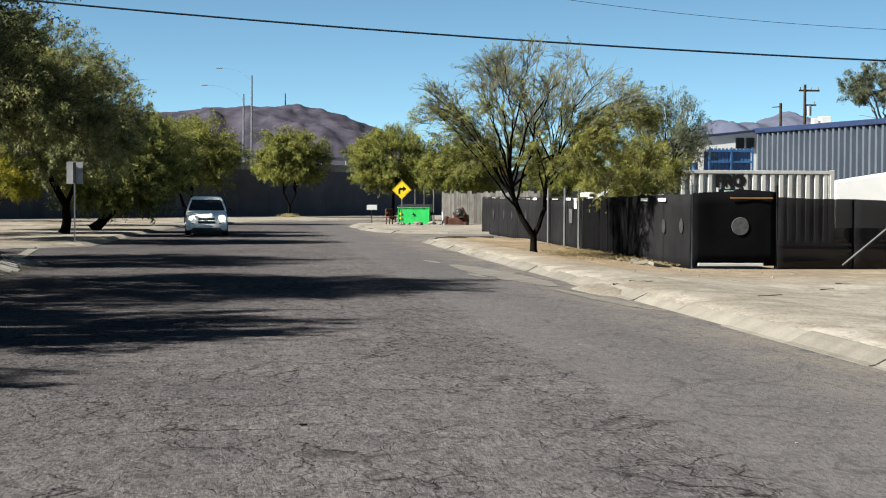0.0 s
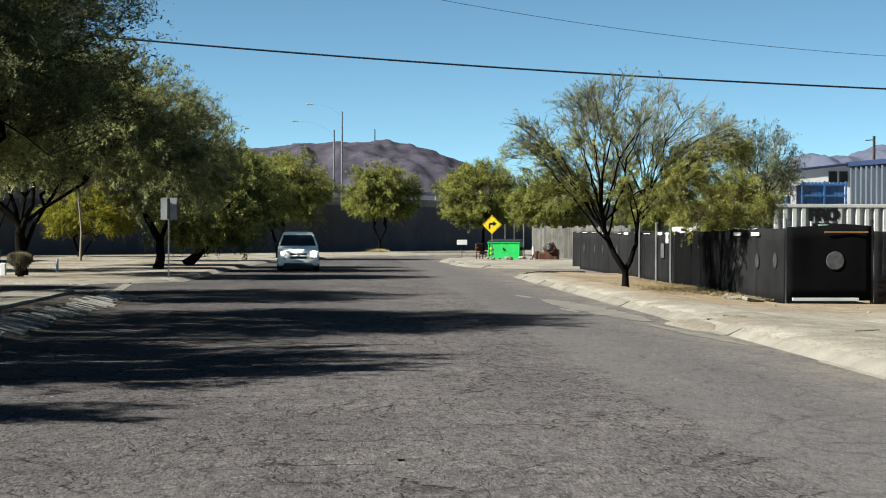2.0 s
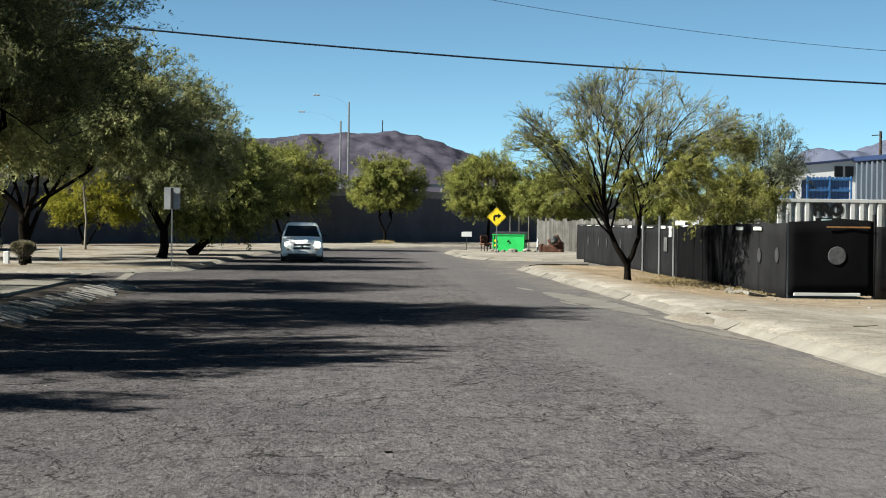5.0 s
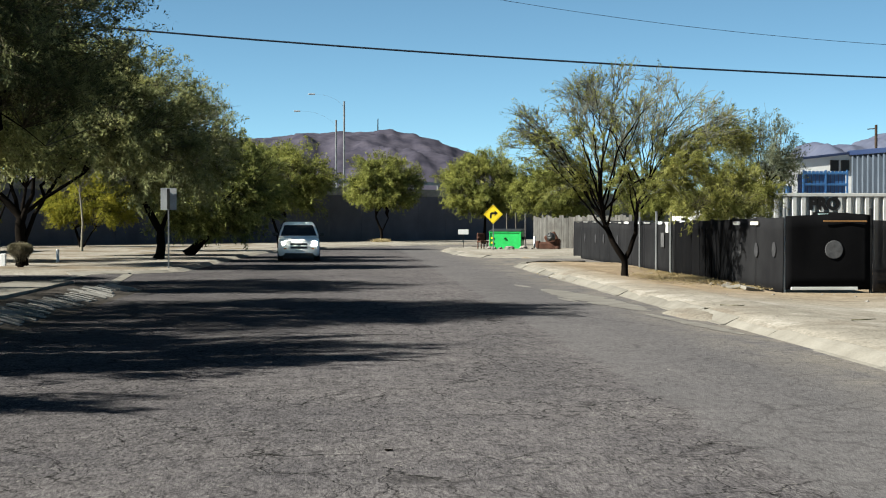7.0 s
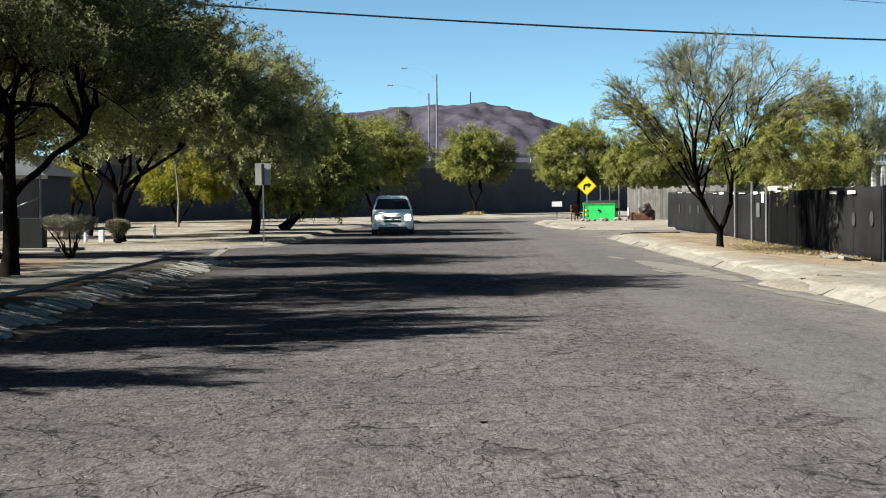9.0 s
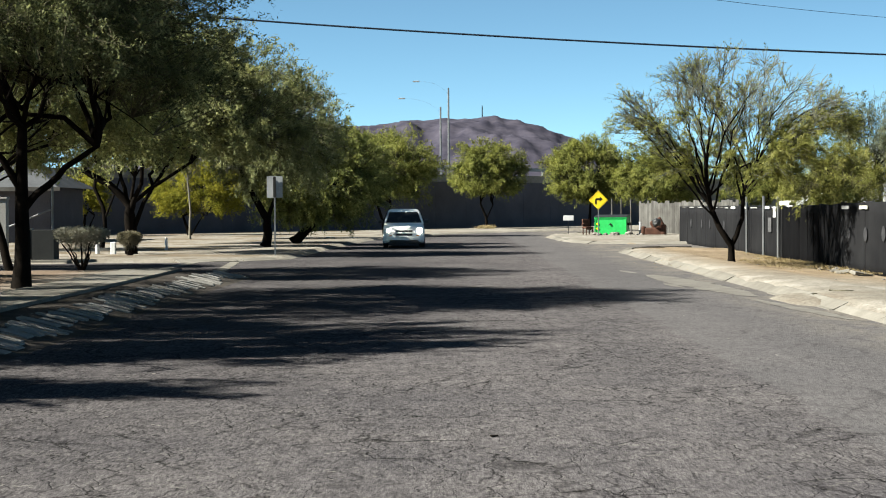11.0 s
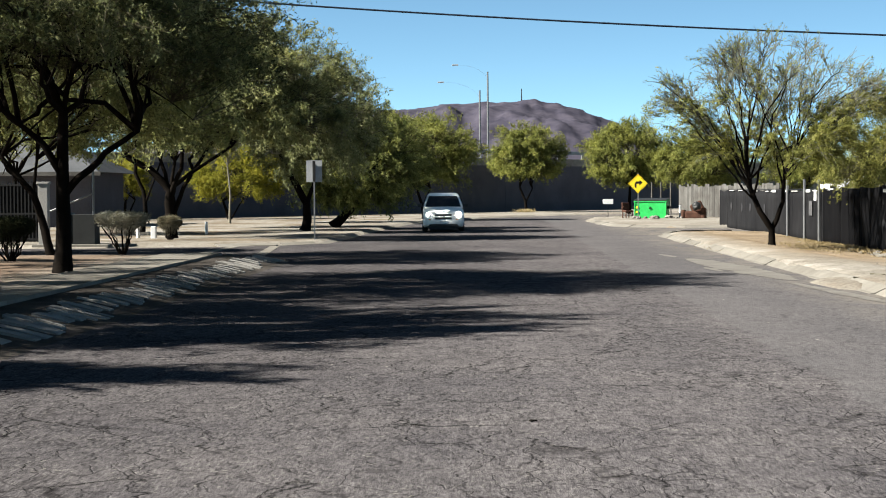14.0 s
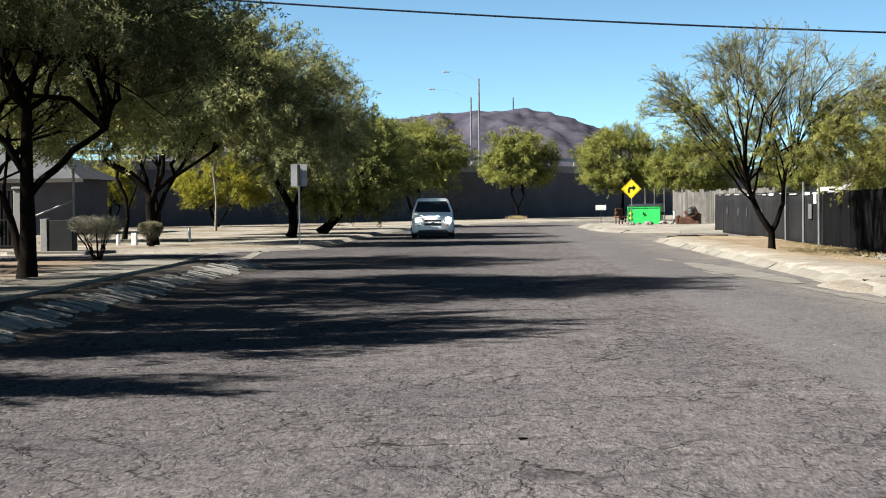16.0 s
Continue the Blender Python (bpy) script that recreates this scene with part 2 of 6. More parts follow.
ASPHALT = asphalt_material()
DIRT = dirt_material()
CONCRETE = surface("pale_concrete", (0.1018, 0.0931, 0.0800), (0.1488, 0.1392, 0.1218), 1.1, 0.9, 0, 30, 0.006, 0.08)
OLD_CONCRETE = surface("grey_concrete", (0.125, 0.119, 0.109), (0.220, 0.210, 0.194), 1.4, 0.92, 0, 26, 0.012)
PATCH = surface("pale_patch", (0.082, 0.076, 0.069), (0.132, 0.124, 0.112), 1.6, 0.9, 0, 30, 0.006)
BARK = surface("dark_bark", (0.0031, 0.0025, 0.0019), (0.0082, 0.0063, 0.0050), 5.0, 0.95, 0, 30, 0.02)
PALE_BARK = surface("pale_bark", (0.1065, 0.0971, 0.0752), (0.1754, 0.1629, 0.1315), 5.0, 0.9, 0, 30, 0.01)
# lighter copy of the twig bark, sunlight put into its colour
SUNLIT_TWIG = surface("sunlit_twig_bark", (0.060, 0.061, 0.047), (0.118, 0.120, 0.094), 4.0, 0.95, 0, 30, 0.004)
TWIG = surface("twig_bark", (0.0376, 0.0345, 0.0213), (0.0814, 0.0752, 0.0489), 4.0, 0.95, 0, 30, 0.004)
LEAF_OLIVE = foliage("olive_leaves", (0.056, 0.062, 0.029), (0.156, 0.168, 0.074), (0.295, 0.305, 0.15))
LEAF_MID = foliage("mid_green_leaves", (0.056, 0.064, 0.022), (0.156, 0.17, 0.060), (0.295, 0.31, 0.13))
LEAF_DEEP = foliage("deep_green_leaves", (0.026, 0.033, 0.018), (0.082, 0.093, 0.049), (0.205, 0.215, 0.120))
LEAF_DUSTY = foliage("dusty_grey_green_leaves", (0.056, 0.062, 0.034), (0.150, 0.162, 0.085), (0.285, 0.300, 0.180))
LEAF_BRONZE = foliage("dark_olive_leaves", (0.056, 0.062, 0.031), (0.150, 0.159, 0.076), (0.280, 0.288, 0.155))
LEAF_BROWN = foliage("brown_shrub_leaves", (0.060, 0.054, 0.040), (0.115, 0.104, 0.080), (0.19, 0.17, 0.135), 0.3)
LITTER = foliage("brown_leaf_litter", (0.085, 0.064, 0.038), (0.155, 0.122, 0.070), (0.235, 0.190, 0.112), 0.1)
LEAF_GREEN = foliage("green_leaves", (0.050, 0.057, 0.018), (0.140, 0.150, 0.044), (0.255, 0.265, 0.095))
LEAF_YELLOW = foliage("yellow_green_leaves", (0.085, 0.085, 0.016), (0.185, 0.178, 0.028), (0.285, 0.27, 0.055))
LEAF_GREY = foliage("grey_green_leaves", (0.0520, 0.0600, 0.0420), (0.1100, 0.1230, 0.0880), (0.1850, 0.1980, 0.1480))
LEAF_PALE = foliage("pale_grey_green_leaves", (0.046, 0.05, 0.017), (0.138, 0.142, 0.044), (0.27, 0.272, 0.11))
LEAF_DARK = foliage("dark_shrub_leaves", (0.0088, 0.0106, 0.0063), (0.0176, 0.0200, 0.0125), (0.0313, 0.0345, 0.0213), 0.2)
LEAF_SHRUB = foliage("shrub_leaves", (0.115, 0.112, 0.104), (0.185, 0.180, 0.168), (0.29, 0.284, 0.268), 0.4)
STRAW = foliage("dry_grass", (0.1629, 0.1253, 0.0689), (0.2255, 0.1817, 0.1065), (0.2881, 0.2443, 0.1566), 0.2)
WALL_PAINT = surface("grey_block_wall", (0.0560, 0.0545, 0.0620), (0.0880, 0.0840, 0.0950), 0.35, 0.9, 0, 12, 0.006)
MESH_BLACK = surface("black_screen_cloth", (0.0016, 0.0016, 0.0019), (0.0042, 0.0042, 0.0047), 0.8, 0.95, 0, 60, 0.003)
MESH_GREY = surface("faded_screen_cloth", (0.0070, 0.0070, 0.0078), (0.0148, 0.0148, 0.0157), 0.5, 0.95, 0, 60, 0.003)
for cloth_look in (MESH_BLACK, MESH_GREY):
    cloth_look.node_tree.nodes["Principled BSDF"].inputs["Specular IOR Level"].default_value = 0.03
MESH_THIN = surface("thin_screen_cloth", (0.0025, 0.0025, 0.0031), (0.0063, 0.0063, 0.0069), 0.8, 0.95, 0, 60, 0, alpha=0.86)
GALV = surface("galvanised_steel", (0.1090, 0.1128, 0.1165), (0.1635, 0.1679, 0.1710), 2.0, 0.5, 0.6, 40, 0.001)
WHITE_STEEL = surface("chalky_white_steel", (0.2964, 0.2964, 0.2827), (0.4378, 0.4378, 0.4226), 0.9, 0.6, 0, 20, 0.002)
BRIGHT_PAINT = surface("bright_white_paint", (0.70, 0.70, 0.69), (0.80, 0.80, 0.79), 0.8, 0.5, 0, 20, 0.001)
WHITE_PAINT = surface("white_paint", (0.5253, 0.5253, 0.5178), (0.6147, 0.6147, 0.6080), 0.8, 0.6, 0, 20, 0.001)
BLUE_GREY = surface("blue_grey_cladding", (0.045, 0.058, 0.079), (0.064, 0.079, 0.103), 0.3, 0.55, 0.1, 10, 0.001)
BLUE_TRIM = surface("dark_blue_trim", (0.0063, 0.0137, 0.0451), (0.0106, 0.0207, 0.0620), 0.6, 0.5, 0, 10, 0.001)
BLUE_BIN = surface("blue_steel", (0.012, 0.055, 0.150), (0.026, 0.095, 0.225), 0.8, 0.5, 0, 14, 0.002)
BLACK = surface("black_plastic", (0.0063, 0.0063, 0.0063), (0.0137, 0.0137, 0.0137), 3.0, 0.5, 0, 30, 0.001)
INK = surface("black_paint", (0.0050, 0.0050, 0.0057), (0.0113, 0.0113, 0.0113), 3.0, 0.7, 0, 30, 0)
INK.node_tree.nodes["Principled BSDF"].inputs["Specular IOR Level"].default_value = 0.1
GREEN = surface("bright_green_steel", (0.0074, 0.2576, 0.0400), (0.0140, 0.3581, 0.0716), 1.5, 0.5, 0, 12, 0.002)
YELLOW = surface("sign_yellow", (0.5510, 0.3942, 0.0038), (0.6080, 0.4512, 0.0076), 2.0, 0.45, 0, 20, 0)
ALUMINIUM = surface("dull_aluminium", (0.2196, 0.2261, 0.2326), (0.3101, 0.3165, 0.3230), 2.0, 0.6, 0.5, 20, 0.001)
RUST = surface("brown_leather", (0.0313, 0.0137, 0.0088), (0.0752, 0.0345, 0.0219), 4.0, 0.7, 0, 25, 0.005)
WOOD_GREY = surface("weathered_grey_boards", (0.0476, 0.0445, 0.0407), (0.0920, 0.0896, 0.0840), 1.0, 0.9, 0, 18, 0.008, 0.14)
POLE_WOOD = surface("creosoted_pole", (0.026, 0.020, 0.015), (0.053, 0.039, 0.031), 3.0, 0.9, 0, 25, 0.01)
STUCCO = surface("tan_stucco", (0.1836, 0.1776, 0.1658), (0.2397, 0.2303, 0.2167), 0.5, 0.9, 0, 20, 0.006)
ROOFING = surface("grey_shingles", (0.0489, 0.0513, 0.0552), (0.0733, 0.0758, 0.0795), 1.0, 0.85, 0, 14, 0.01)
DARK_STEEL = surface("dark_steel", (0.0063, 0.0063, 0.0069), (0.0137, 0.0137, 0.0137), 1.0, 0.7, 0.0, 20, 0)
ORANGE = surface("orange_yellow_paint", (0.1500, 0.0760, 0.0280), (0.2200, 0.1150, 0.0450), 2.0, 0.7, 0, 20, 0)
STONE = surface("pale_stone", (0.1153, 0.1053, 0.0914), (0.1867, 0.1729, 0.1560), 3.0, 0.9, 0, 25, 0.01, 0.1)
CABLE = surface("black_cable", (0.003, 0.006, 0.012), (0.006, 0.011, 0.020), 1.0, 0.75, 0, 10, 0)


def car_paint():
    m = bpy.data.materials.new("white_car_paint")
    nt, p = nodes_of(m)
    pos = world_coords(nt)
    col = ramp(nt, noise_out(nt, pos, 1.5, 4.0, 0.6), [(0.3, (0.89, 0.87, 0.82)), (0.7, (0.92, 0.90, 0.85))])
    nt.links.new(col, p.inputs["Base Color"])
    p.inputs["Roughness"].default_value = 0.5
    p.inputs["Coat Weight"].default_value = 0.1
    return m


def plain(name, colour, rough=0.5, metal=0.0, transmission=0.0):
    m = bpy.data.materials.new(name)
    nt, p = nodes_of(m)
    p.inputs["Base Color"].default_value = (*colour, 1)
    p.inputs["Roughness"].default_value = rough
    p.inputs["Metallic"].default_value = metal
    p.inputs["Transmission Weight"].default_value = transmission
    return m


CAR_WHITE = car_paint()
TINTED = plain("tinted_glass", (0.006, 0.007, 0.008), 0.06)
TINTED.node_tree.nodes["Principled BSDF"].inputs["Specular IOR Level"].default_value = 0.2
CHROME = plain("chrome", (0.6, 0.6, 0.6), 0.2, 1.0)
LAMP_GLASS = plain("headlamp_lens", (0.85, 0.87, 0.9), 0.08, 0.3)
LAMP_ON = plain("lit_headlamp", (1, 1, 1), 0.2)
LAMP_ON.node_tree.nodes["Principled BSDF"].inputs["Emission Color"].default_value = (1.0, 0.97, 0.9, 1)
LAMP_ON.node_tree.nodes["Principled BSDF"].inputs["Emission Strength"].default_value = 6.0
TYRE = plain("tyre_rubber", (0.018, 0.018, 0.019), 0.85)
AMBER = plain("amber_lens", (0.6, 0.22, 0.02), 0.2)


# ---- mesh helpers ----
def link_mesh(name, bm, material, parent=None, label=""):
    me = bpy.data.meshes.new(name)
    bm.to_mesh(me)
    bm.free()
    me.materials.append(material)
    ob = new(name, me)
    if parent is not None:
        ob.parent = parent
    return tagged(ob, label)


def part(name, bm, material, parent, label=""):
    return link_mesh(name, bm, material, parent, label)


def thing(name, at, label, category, group="", kind="", turn=0.0):
    e = new(name)
    e.empty_display_size = 0.2
    e.matrix_basis = pose(*at, 0, 0, turn)
    return tagged(e, label, category, group, kind)


def box(x0, y0, z0, x1, y1, z1, bevel=0.0, bm=None):
    bm = bm or bmesh.new()
    m = Matrix.LocRotScale(((x0 + x1) / 2, (y0 + y1) / 2, (z0 + z1) / 2), None, (abs(x1 - x0), abs(y1 - y0), abs(z1 - z0)))
    made = bmesh.ops.create_cube(bm, size=1.0, matrix=m)
    if bevel:
        edges = list({e for v in made["verts"] for e in v.link_edges})
        bmesh.ops.bevel(bm, geom=edges, offset=bevel, segments=2, affect="EDGES", profile=0.6)
    return bm


def rod(a, b, r0, r1=None, sides=10, bm=None):
    bm = bm or bmesh.new()
    a, b = Vector(a), Vector(b)
    q = (b - a).to_track_quat("Z", "Y").to_matrix().to_4x4()
    bmesh.ops.create_cone(bm, cap_ends=True, segments=sides, radius1=r0, radius2=r0 if r1 is None else r1,
                          depth=(b - a).length, matrix=Matrix.Translation((a + b) / 2) @ q)
    return bm


def prism(outline, y0, y1, bm=None):
    """A solid with an outline in x and z, from y0 to y1."""
    bm = bm or bmesh.new()
    front = [bm.verts.new((x, y0, z)) for x, z in outline]
    back = [bm.verts.new((x, y1, z)) for x, z in outline]
    bm.faces.new(front)
    bm.faces.new(back[::-1])
    n = len(outline)
    for i in range(n):
        bm.faces.new((front[i], back[i], back[(i + 1) % n], front[(i + 1) % n]))
    bmesh.ops.recalc_face_normals(bm, faces=bm.faces)
    return bm


def ribbed(length, height, pitch, rib, depth, thick=0.04):
    """A corrugated sheet in x and z, ribs standing out towards -y."""
    xs, x = [], 0.0
    while x < length - 1e-6:
        w = min(pitch, length - x)
        xs += [(x, 0.0), (x + (w - rib) * 0.5, 0.0), (x + (w - rib) * 0.5 + rib * 0.2, -depth),
               (x + (w + rib) * 0.5 - rib * 0.2, -depth), (x + (w + rib) * 0.5, 0.0)]
        x += pitch
    xs.append((length, 0.0))
    bm = bmesh.new()
    rows = []
    for dy in (0.0, thick + depth):
        rows.append([[bm.verts.new((px, py if not dy else dy, z)) for z in (0.0, height)] for px, py in xs])
    for row in rows:
        for a, b in zip(row, row[1:]):
            bm.faces.new((a[0], b[0], b[1], a[1]))
    for k in (0, 1):
        for (a, b), (c, d) in zip(zip(rows[0], rows[0][1:]), zip(rows[1], rows[1][1:])):
            bm.faces.new((a[k], c[k], d[k], b[k]))
    for i in (0, -1):
        bm.faces.new((rows[0][i][0], rows[0][i][1], rows[1][i][1], rows[1][i][0]))
    bmesh.ops.recalc_face_normals(bm, faces=bm.faces)
    return bm


def quick_mesh(name, verts, faces, material, parent=None, smooth=False):
    """A mesh straight from arrays of corners and faces that all have as many sides."""
    me = bpy.data.meshes.new(name)
    faces = np.asarray(faces, np.int32)
    k, sides = faces.shape
    me.vertices.add(len(verts))
    me.vertices.foreach_set("co", np.asarray(verts, np.float32).ravel())
    me.loops.add(sides * k)
    me.loops.foreach_set("vertex_index", faces.ravel())
    me.polygons.add(k)
    me.polygons.foreach_set("loop_start", np.arange(0, sides * k, sides, dtype=np.int32))
    me.polygons.foreach_set("use_smooth", np.full(k, smooth))
    me.update(calc_edges=True)
    me.materials.append(material)
    ob = new(name, me)
    if parent is not None:
        ob.parent = parent
    return ob


def tubes(lines, sides):
    """Corners and faces of tubes round lines of (points, radii)."""
    verts, quads, base = [], [], 0
    angle = np.arange(sides) * 2 * np.pi / sides
    for pts, radii in lines:
        pts = np.asarray(pts, float)
        way = np.gradient(pts, axis=0)
        way /= np.linalg.norm(way, axis=1)[:, None] + 1e-9
        side = np.cross(way, (0.31, 0.87, 0.38))
        side /= np.linalg.norm(side, axis=1)[:, None] + 1e-9
        up = np.cross(side, way)
        ring = side[:, None] * np.cos(angle)[None, :, None] + up[:, None] * np.sin(angle)[None, :, None]
        verts.append((pts[:, None] + ring * np.asarray(radii)[:, None, None]).reshape(-1, 3))
        for i in range(len(pts) - 1):
            for j in range(sides):
                k = (j + 1) % sides
                quads.append((base + i * sides + j, base + i * sides + k, base + (i + 1) * sides + k, base + (i + 1) * sides + j))
        base += len(pts) * sides
    return np.concatenate(verts), quads


def bend(a, c, b, n):
    t = np.linspace(0, 1, n)[:, None]
    return (1 - t) ** 2 * np.asarray(a) + 2 * t * (1 - t) * np.asarray(c) + t ** 2 * np.asarray(b)


def leaves(rng, spots, spread, count, size, ways=None):
    """Narrow leaflets scattered round spots, roughly along the twig; returns corners and faces."""
    n = len(spots) * count
    c = np.repeat(spots, count, axis=0) + rng.normal(size=(n, 3)) * np.asarray(spread)
    a = rng.normal(size=(n, 3)) * (1, 1, 0.75)
    if ways is not None:
        a = a * 0.55 + np.repeat(ways, count, axis=0)
    a /= np.linalg.norm(a, axis=1)[:, None]
    b = np.cross(a, rng.normal(size=(n, 3)) + (0, 0, 0.9))
    b /= np.linalg.norm(b, axis=1)[:, None] + 1e-9
    long = size * rng.uniform(0.6, 1.4, (n, 1))
    wide = long * rng.uniform(0.20, 0.40, (n, 1))
    a, b = a * long / 2, b * wide / 2
    v = np.stack([c - a, c + b, c + a, c - b], axis=1).reshape(-1, 3)
    return v, np.arange(4 * n).reshape(-1, 4)


def unit(v):
    return v / (np.linalg.norm(v, axis=-1, keepdims=True) + 1e-9)


def sprays(rng, base, way, out, length, droop, count, size, fluff):
    """Feathery sprays: leaflets strung along short drooping shoots that start at base and head along way.
    Each leaflet is a narrow blade; all blades of one spray face roughly alike, so a spray takes the light as one."""
    n = len(base)
    way = unit(way + rng.normal(size=(n, 3)) * 0.45)
    long = length * rng.uniform(0.6, 1.35, (n, 1))
    face = unit(out * 0.55 + np.array((0, 0, 0.8)) + rng.normal(size=(n, 3)) * 0.38)
    pick = np.repeat(np.arange(n), count)
    m = len(pick)
    u = rng.uniform(0.02, 1.0, (m, 1)) ** 0.85
    c = base[pick] + way[pick] * long[pick] * u + rng.normal(size=(m, 3)) * fluff * (1.15 - 0.5 * u)
    c[:, 2] -= (droop * long[pick] * u * u)[:, 0]
    a = unit(way[pick] + np.array((0, 0, -droop)) * u + rng.normal(size=(m, 3)) * 0.75)
    b = unit(np.cross(a, face[pick] + rng.normal(size=(m, 3)) * 0.30))
    blade = size * rng.uniform(0.6, 1.4, (m, 1))
    a, b = a * blade / 2, b * blade * rng.uniform(0.14, 0.24, (m, 1))
    v = np.stack([c - a - b, c - a + b, c + a], axis=1).reshape(-1, 3)
    return v, np.arange(3 * m).reshape(-1, 3)


def grow_limbs(lines, each, bark, root, thin_bark=None):
    """Every limb is a part of the tree, and the branches that leave it are parts of the limb."""
    for k in range(0, len(lines), each):
        v, q = tubes(lines[k:k + 1], 6)
        limb = quick_mesh("limb", v, q, bark, root, True)
        for line in lines[k + 1:k + each]:
            v, q = tubes([line], 5)
            quick_mesh("branch", v, q, thin_bark or bark, limb, True)


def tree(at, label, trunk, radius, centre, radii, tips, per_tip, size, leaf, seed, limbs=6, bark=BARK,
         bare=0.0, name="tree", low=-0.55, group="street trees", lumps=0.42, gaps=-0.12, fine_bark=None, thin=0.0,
         pads=26, gather=0.30, spray=0.46, droop=0.35, lace=0.6):
    """trunk: lines of stem points from the base; centre and radii: of the crown, from the base. bare: how bald the upper part is.
    pads: twigs that gather into one clump of the crown. spray: length of the leafy shoots. lace: how see-through the upper rim is."""
    rng = np.random.default_rng(seed)
    root = thing(name, at, label, "tree", group)
    centre, radii = np.array(centre, float), np.array(radii, float)
    stems, forks = [], []
    for line in trunk:
        pts = np.array(line, float)
        fine = np.concatenate([bend(pts[i], (pts[i] + pts[i + 1]) / 2 + rng.normal(size=3) * 0.03, pts[i + 1], 4)[:-1]
                               for i in range(len(pts) - 1)] + [pts[-1:]])
        r = radius * np.linspace(1.0, 0.55, len(fine)) * (1.0 if line is trunk[0] else 0.5)
        r[0] *= 1.25 if line is trunk[0] else 1.0
        stems.append((fine, r))
        forks.append(pts[-1])
    for s in stems:
        v, q = tubes([s], 9)
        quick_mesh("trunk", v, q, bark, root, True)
    pool, bone = [], []
    top_fork = np.mean(forks, axis=0)
    for k in range(limbs):
        fork = forks[k % len(forks)]
        turn = k * 2.399 + seed
        rise = rng.uniform(max(-0.35, low + 0.12), 0.85)
        d = np.array((math.cos(turn) * math.sqrt(1 - rise * rise), math.sin(turn) * math.sqrt(1 - rise * rise), rise))
        end = centre + radii * d * rng.uniform(0.5, 0.74)
        mid = fork * 0.45 + end * 0.55 + np.array((0, 0, rng.uniform(-0.05, 0.22) * radii[2])) + rng.normal(size=3) * 0.06 * radii[0]
        pts = bend(fork, mid, end, 9)
        pts[1:-1] += rng.normal(size=(7, 3)) * 0.022 * radii[0]
        r = radius * np.linspace(0.36, 0.07, 9)
        bone.append((pts, r))
        for j in range(4):
            i = rng.integers(2, 8)
            d2 = rng.normal(size=3) * 0.8 + (end - fork) / np.linalg.norm(end - fork) + (0, 0, 0.2)
            tip = pts[i] + d2 / np.linalg.norm(d2) * radii.mean() * rng.uniform(0.3, 0.55)
            over = np.linalg.norm((tip - centre) / radii)
            if over > 0.88:
                tip = centre + (tip - centre) * 0.88 / over
            twig = bend(pts[i], (pts[i] + tip) / 2 + rng.normal(size=3) * 0.07 * radii[0], tip, 6)
            bone.append((twig, np.linspace(r[i] * 0.55, radius * 0.05, 6)))
    for pts, r in bone:
        pool.append(pts[2:])
    grow_limbs(bone, 5, bark, root)
    pool = np.concatenate(pool)
    # ends of the twigs, in a lumpy crown; each springs from a limb further in
    d = rng.normal(size=(tips * 4, 3))
    d /= np.linalg.norm(d, axis=1)[:, None]
    d = d[d[:, 2] > low][:tips]
    lump = np.array([noise.noise(Vector(x * 2.1 + seed * 3.7)) + 0.5 * noise.noise(Vector(x * 5.1 + seed)) for x in d])
    reach = np.minimum((rng.uniform(0.10, 1.0, len(d)) ** 0.42) * (1.0 + lumps * lump), 1.04)
    ends = centre + radii * d * reach[:, None]
    hubs = ends[rng.permutation(len(ends))[:max(6, len(ends) // pads)]]
    own = hubs[np.linalg.norm((ends[:, None] - hubs[None]) / radii, axis=2).argmin(axis=1)]
    ends = ends + (own - ends) * np.array((gather, gather, gather * 1.2)) * rng.uniform(0.5, 1.2, (len(ends), 1))
    aim = top_fork + (ends - top_fork) * 0.76
    near = np.linalg.norm((aim[:, None] - pool[None]) / radii, axis=2).argmin(axis=1)
    starts = pool[near]
    lines, along, ways = [], [], []
    span = np.linalg.norm(ends - starts, axis=1)
    keep = (span < 0.62 * radii.mean()) & (rng.uniform(size=len(ends)) > thin * np.clip((ends[:, 2] - centre[2]) / radii[2] + 0.1, 0, 1))
    for a, b in zip(starts[keep], ends[keep]):
        mid = (a + b) / 2 + rng.normal(size=3) * 0.10 * radii.mean() + np.array((0, 0, 0.05 * radii[2]))
        pts = bend(a, mid, b, 5)
        pts[1:-1] += rng.normal(size=(3, 3)) * 0.012 * radii.mean()
        lines.append((pts, np.linspace(radius * 0.05 + 0.005, 0.004, 5)))
        for u in (0.34, 0.48, 0.6, 0.7, 0.8, 0.9, 0.98):
            k = min(int(u * 4), 3)
            along.append(pts[k] + (pts[k + 1] - pts[k]) * (u * 4 - k))
            ways.append(pts[k + 1] - pts[k])
    v, q = tubes(lines, 3)
    tagged(quick_mesh("twig_mass", v, q, fine_bark or (TWIG if bark is BARK else bark), root), kind="stuff")
    spots, ways = np.array(along), unit(np.array(ways))
    high = (spots[:, 2] - centre[2]) / radii[2]
    keep = rng.uniform(size=len(spots)) > bare * np.clip(high * 0.9 + 0.45, 0, 1)
    clump = np.array([noise.noise(Vector(p * 1.15 + seed)) + 0.6 * noise.noise(Vector(p * 2.6 - seed)) for p in spots])
    keep &= clump > gaps
    rim = np.linalg.norm((spots - centre) / radii, axis=1)
    keep &= rng.uniform(size=len(spots)) > lace * np.clip((rim - 0.72) / 0.25, 0, 1) * np.clip(0.55 + high, 0, 1)
    out = unit((spots - centre) / radii ** 2)
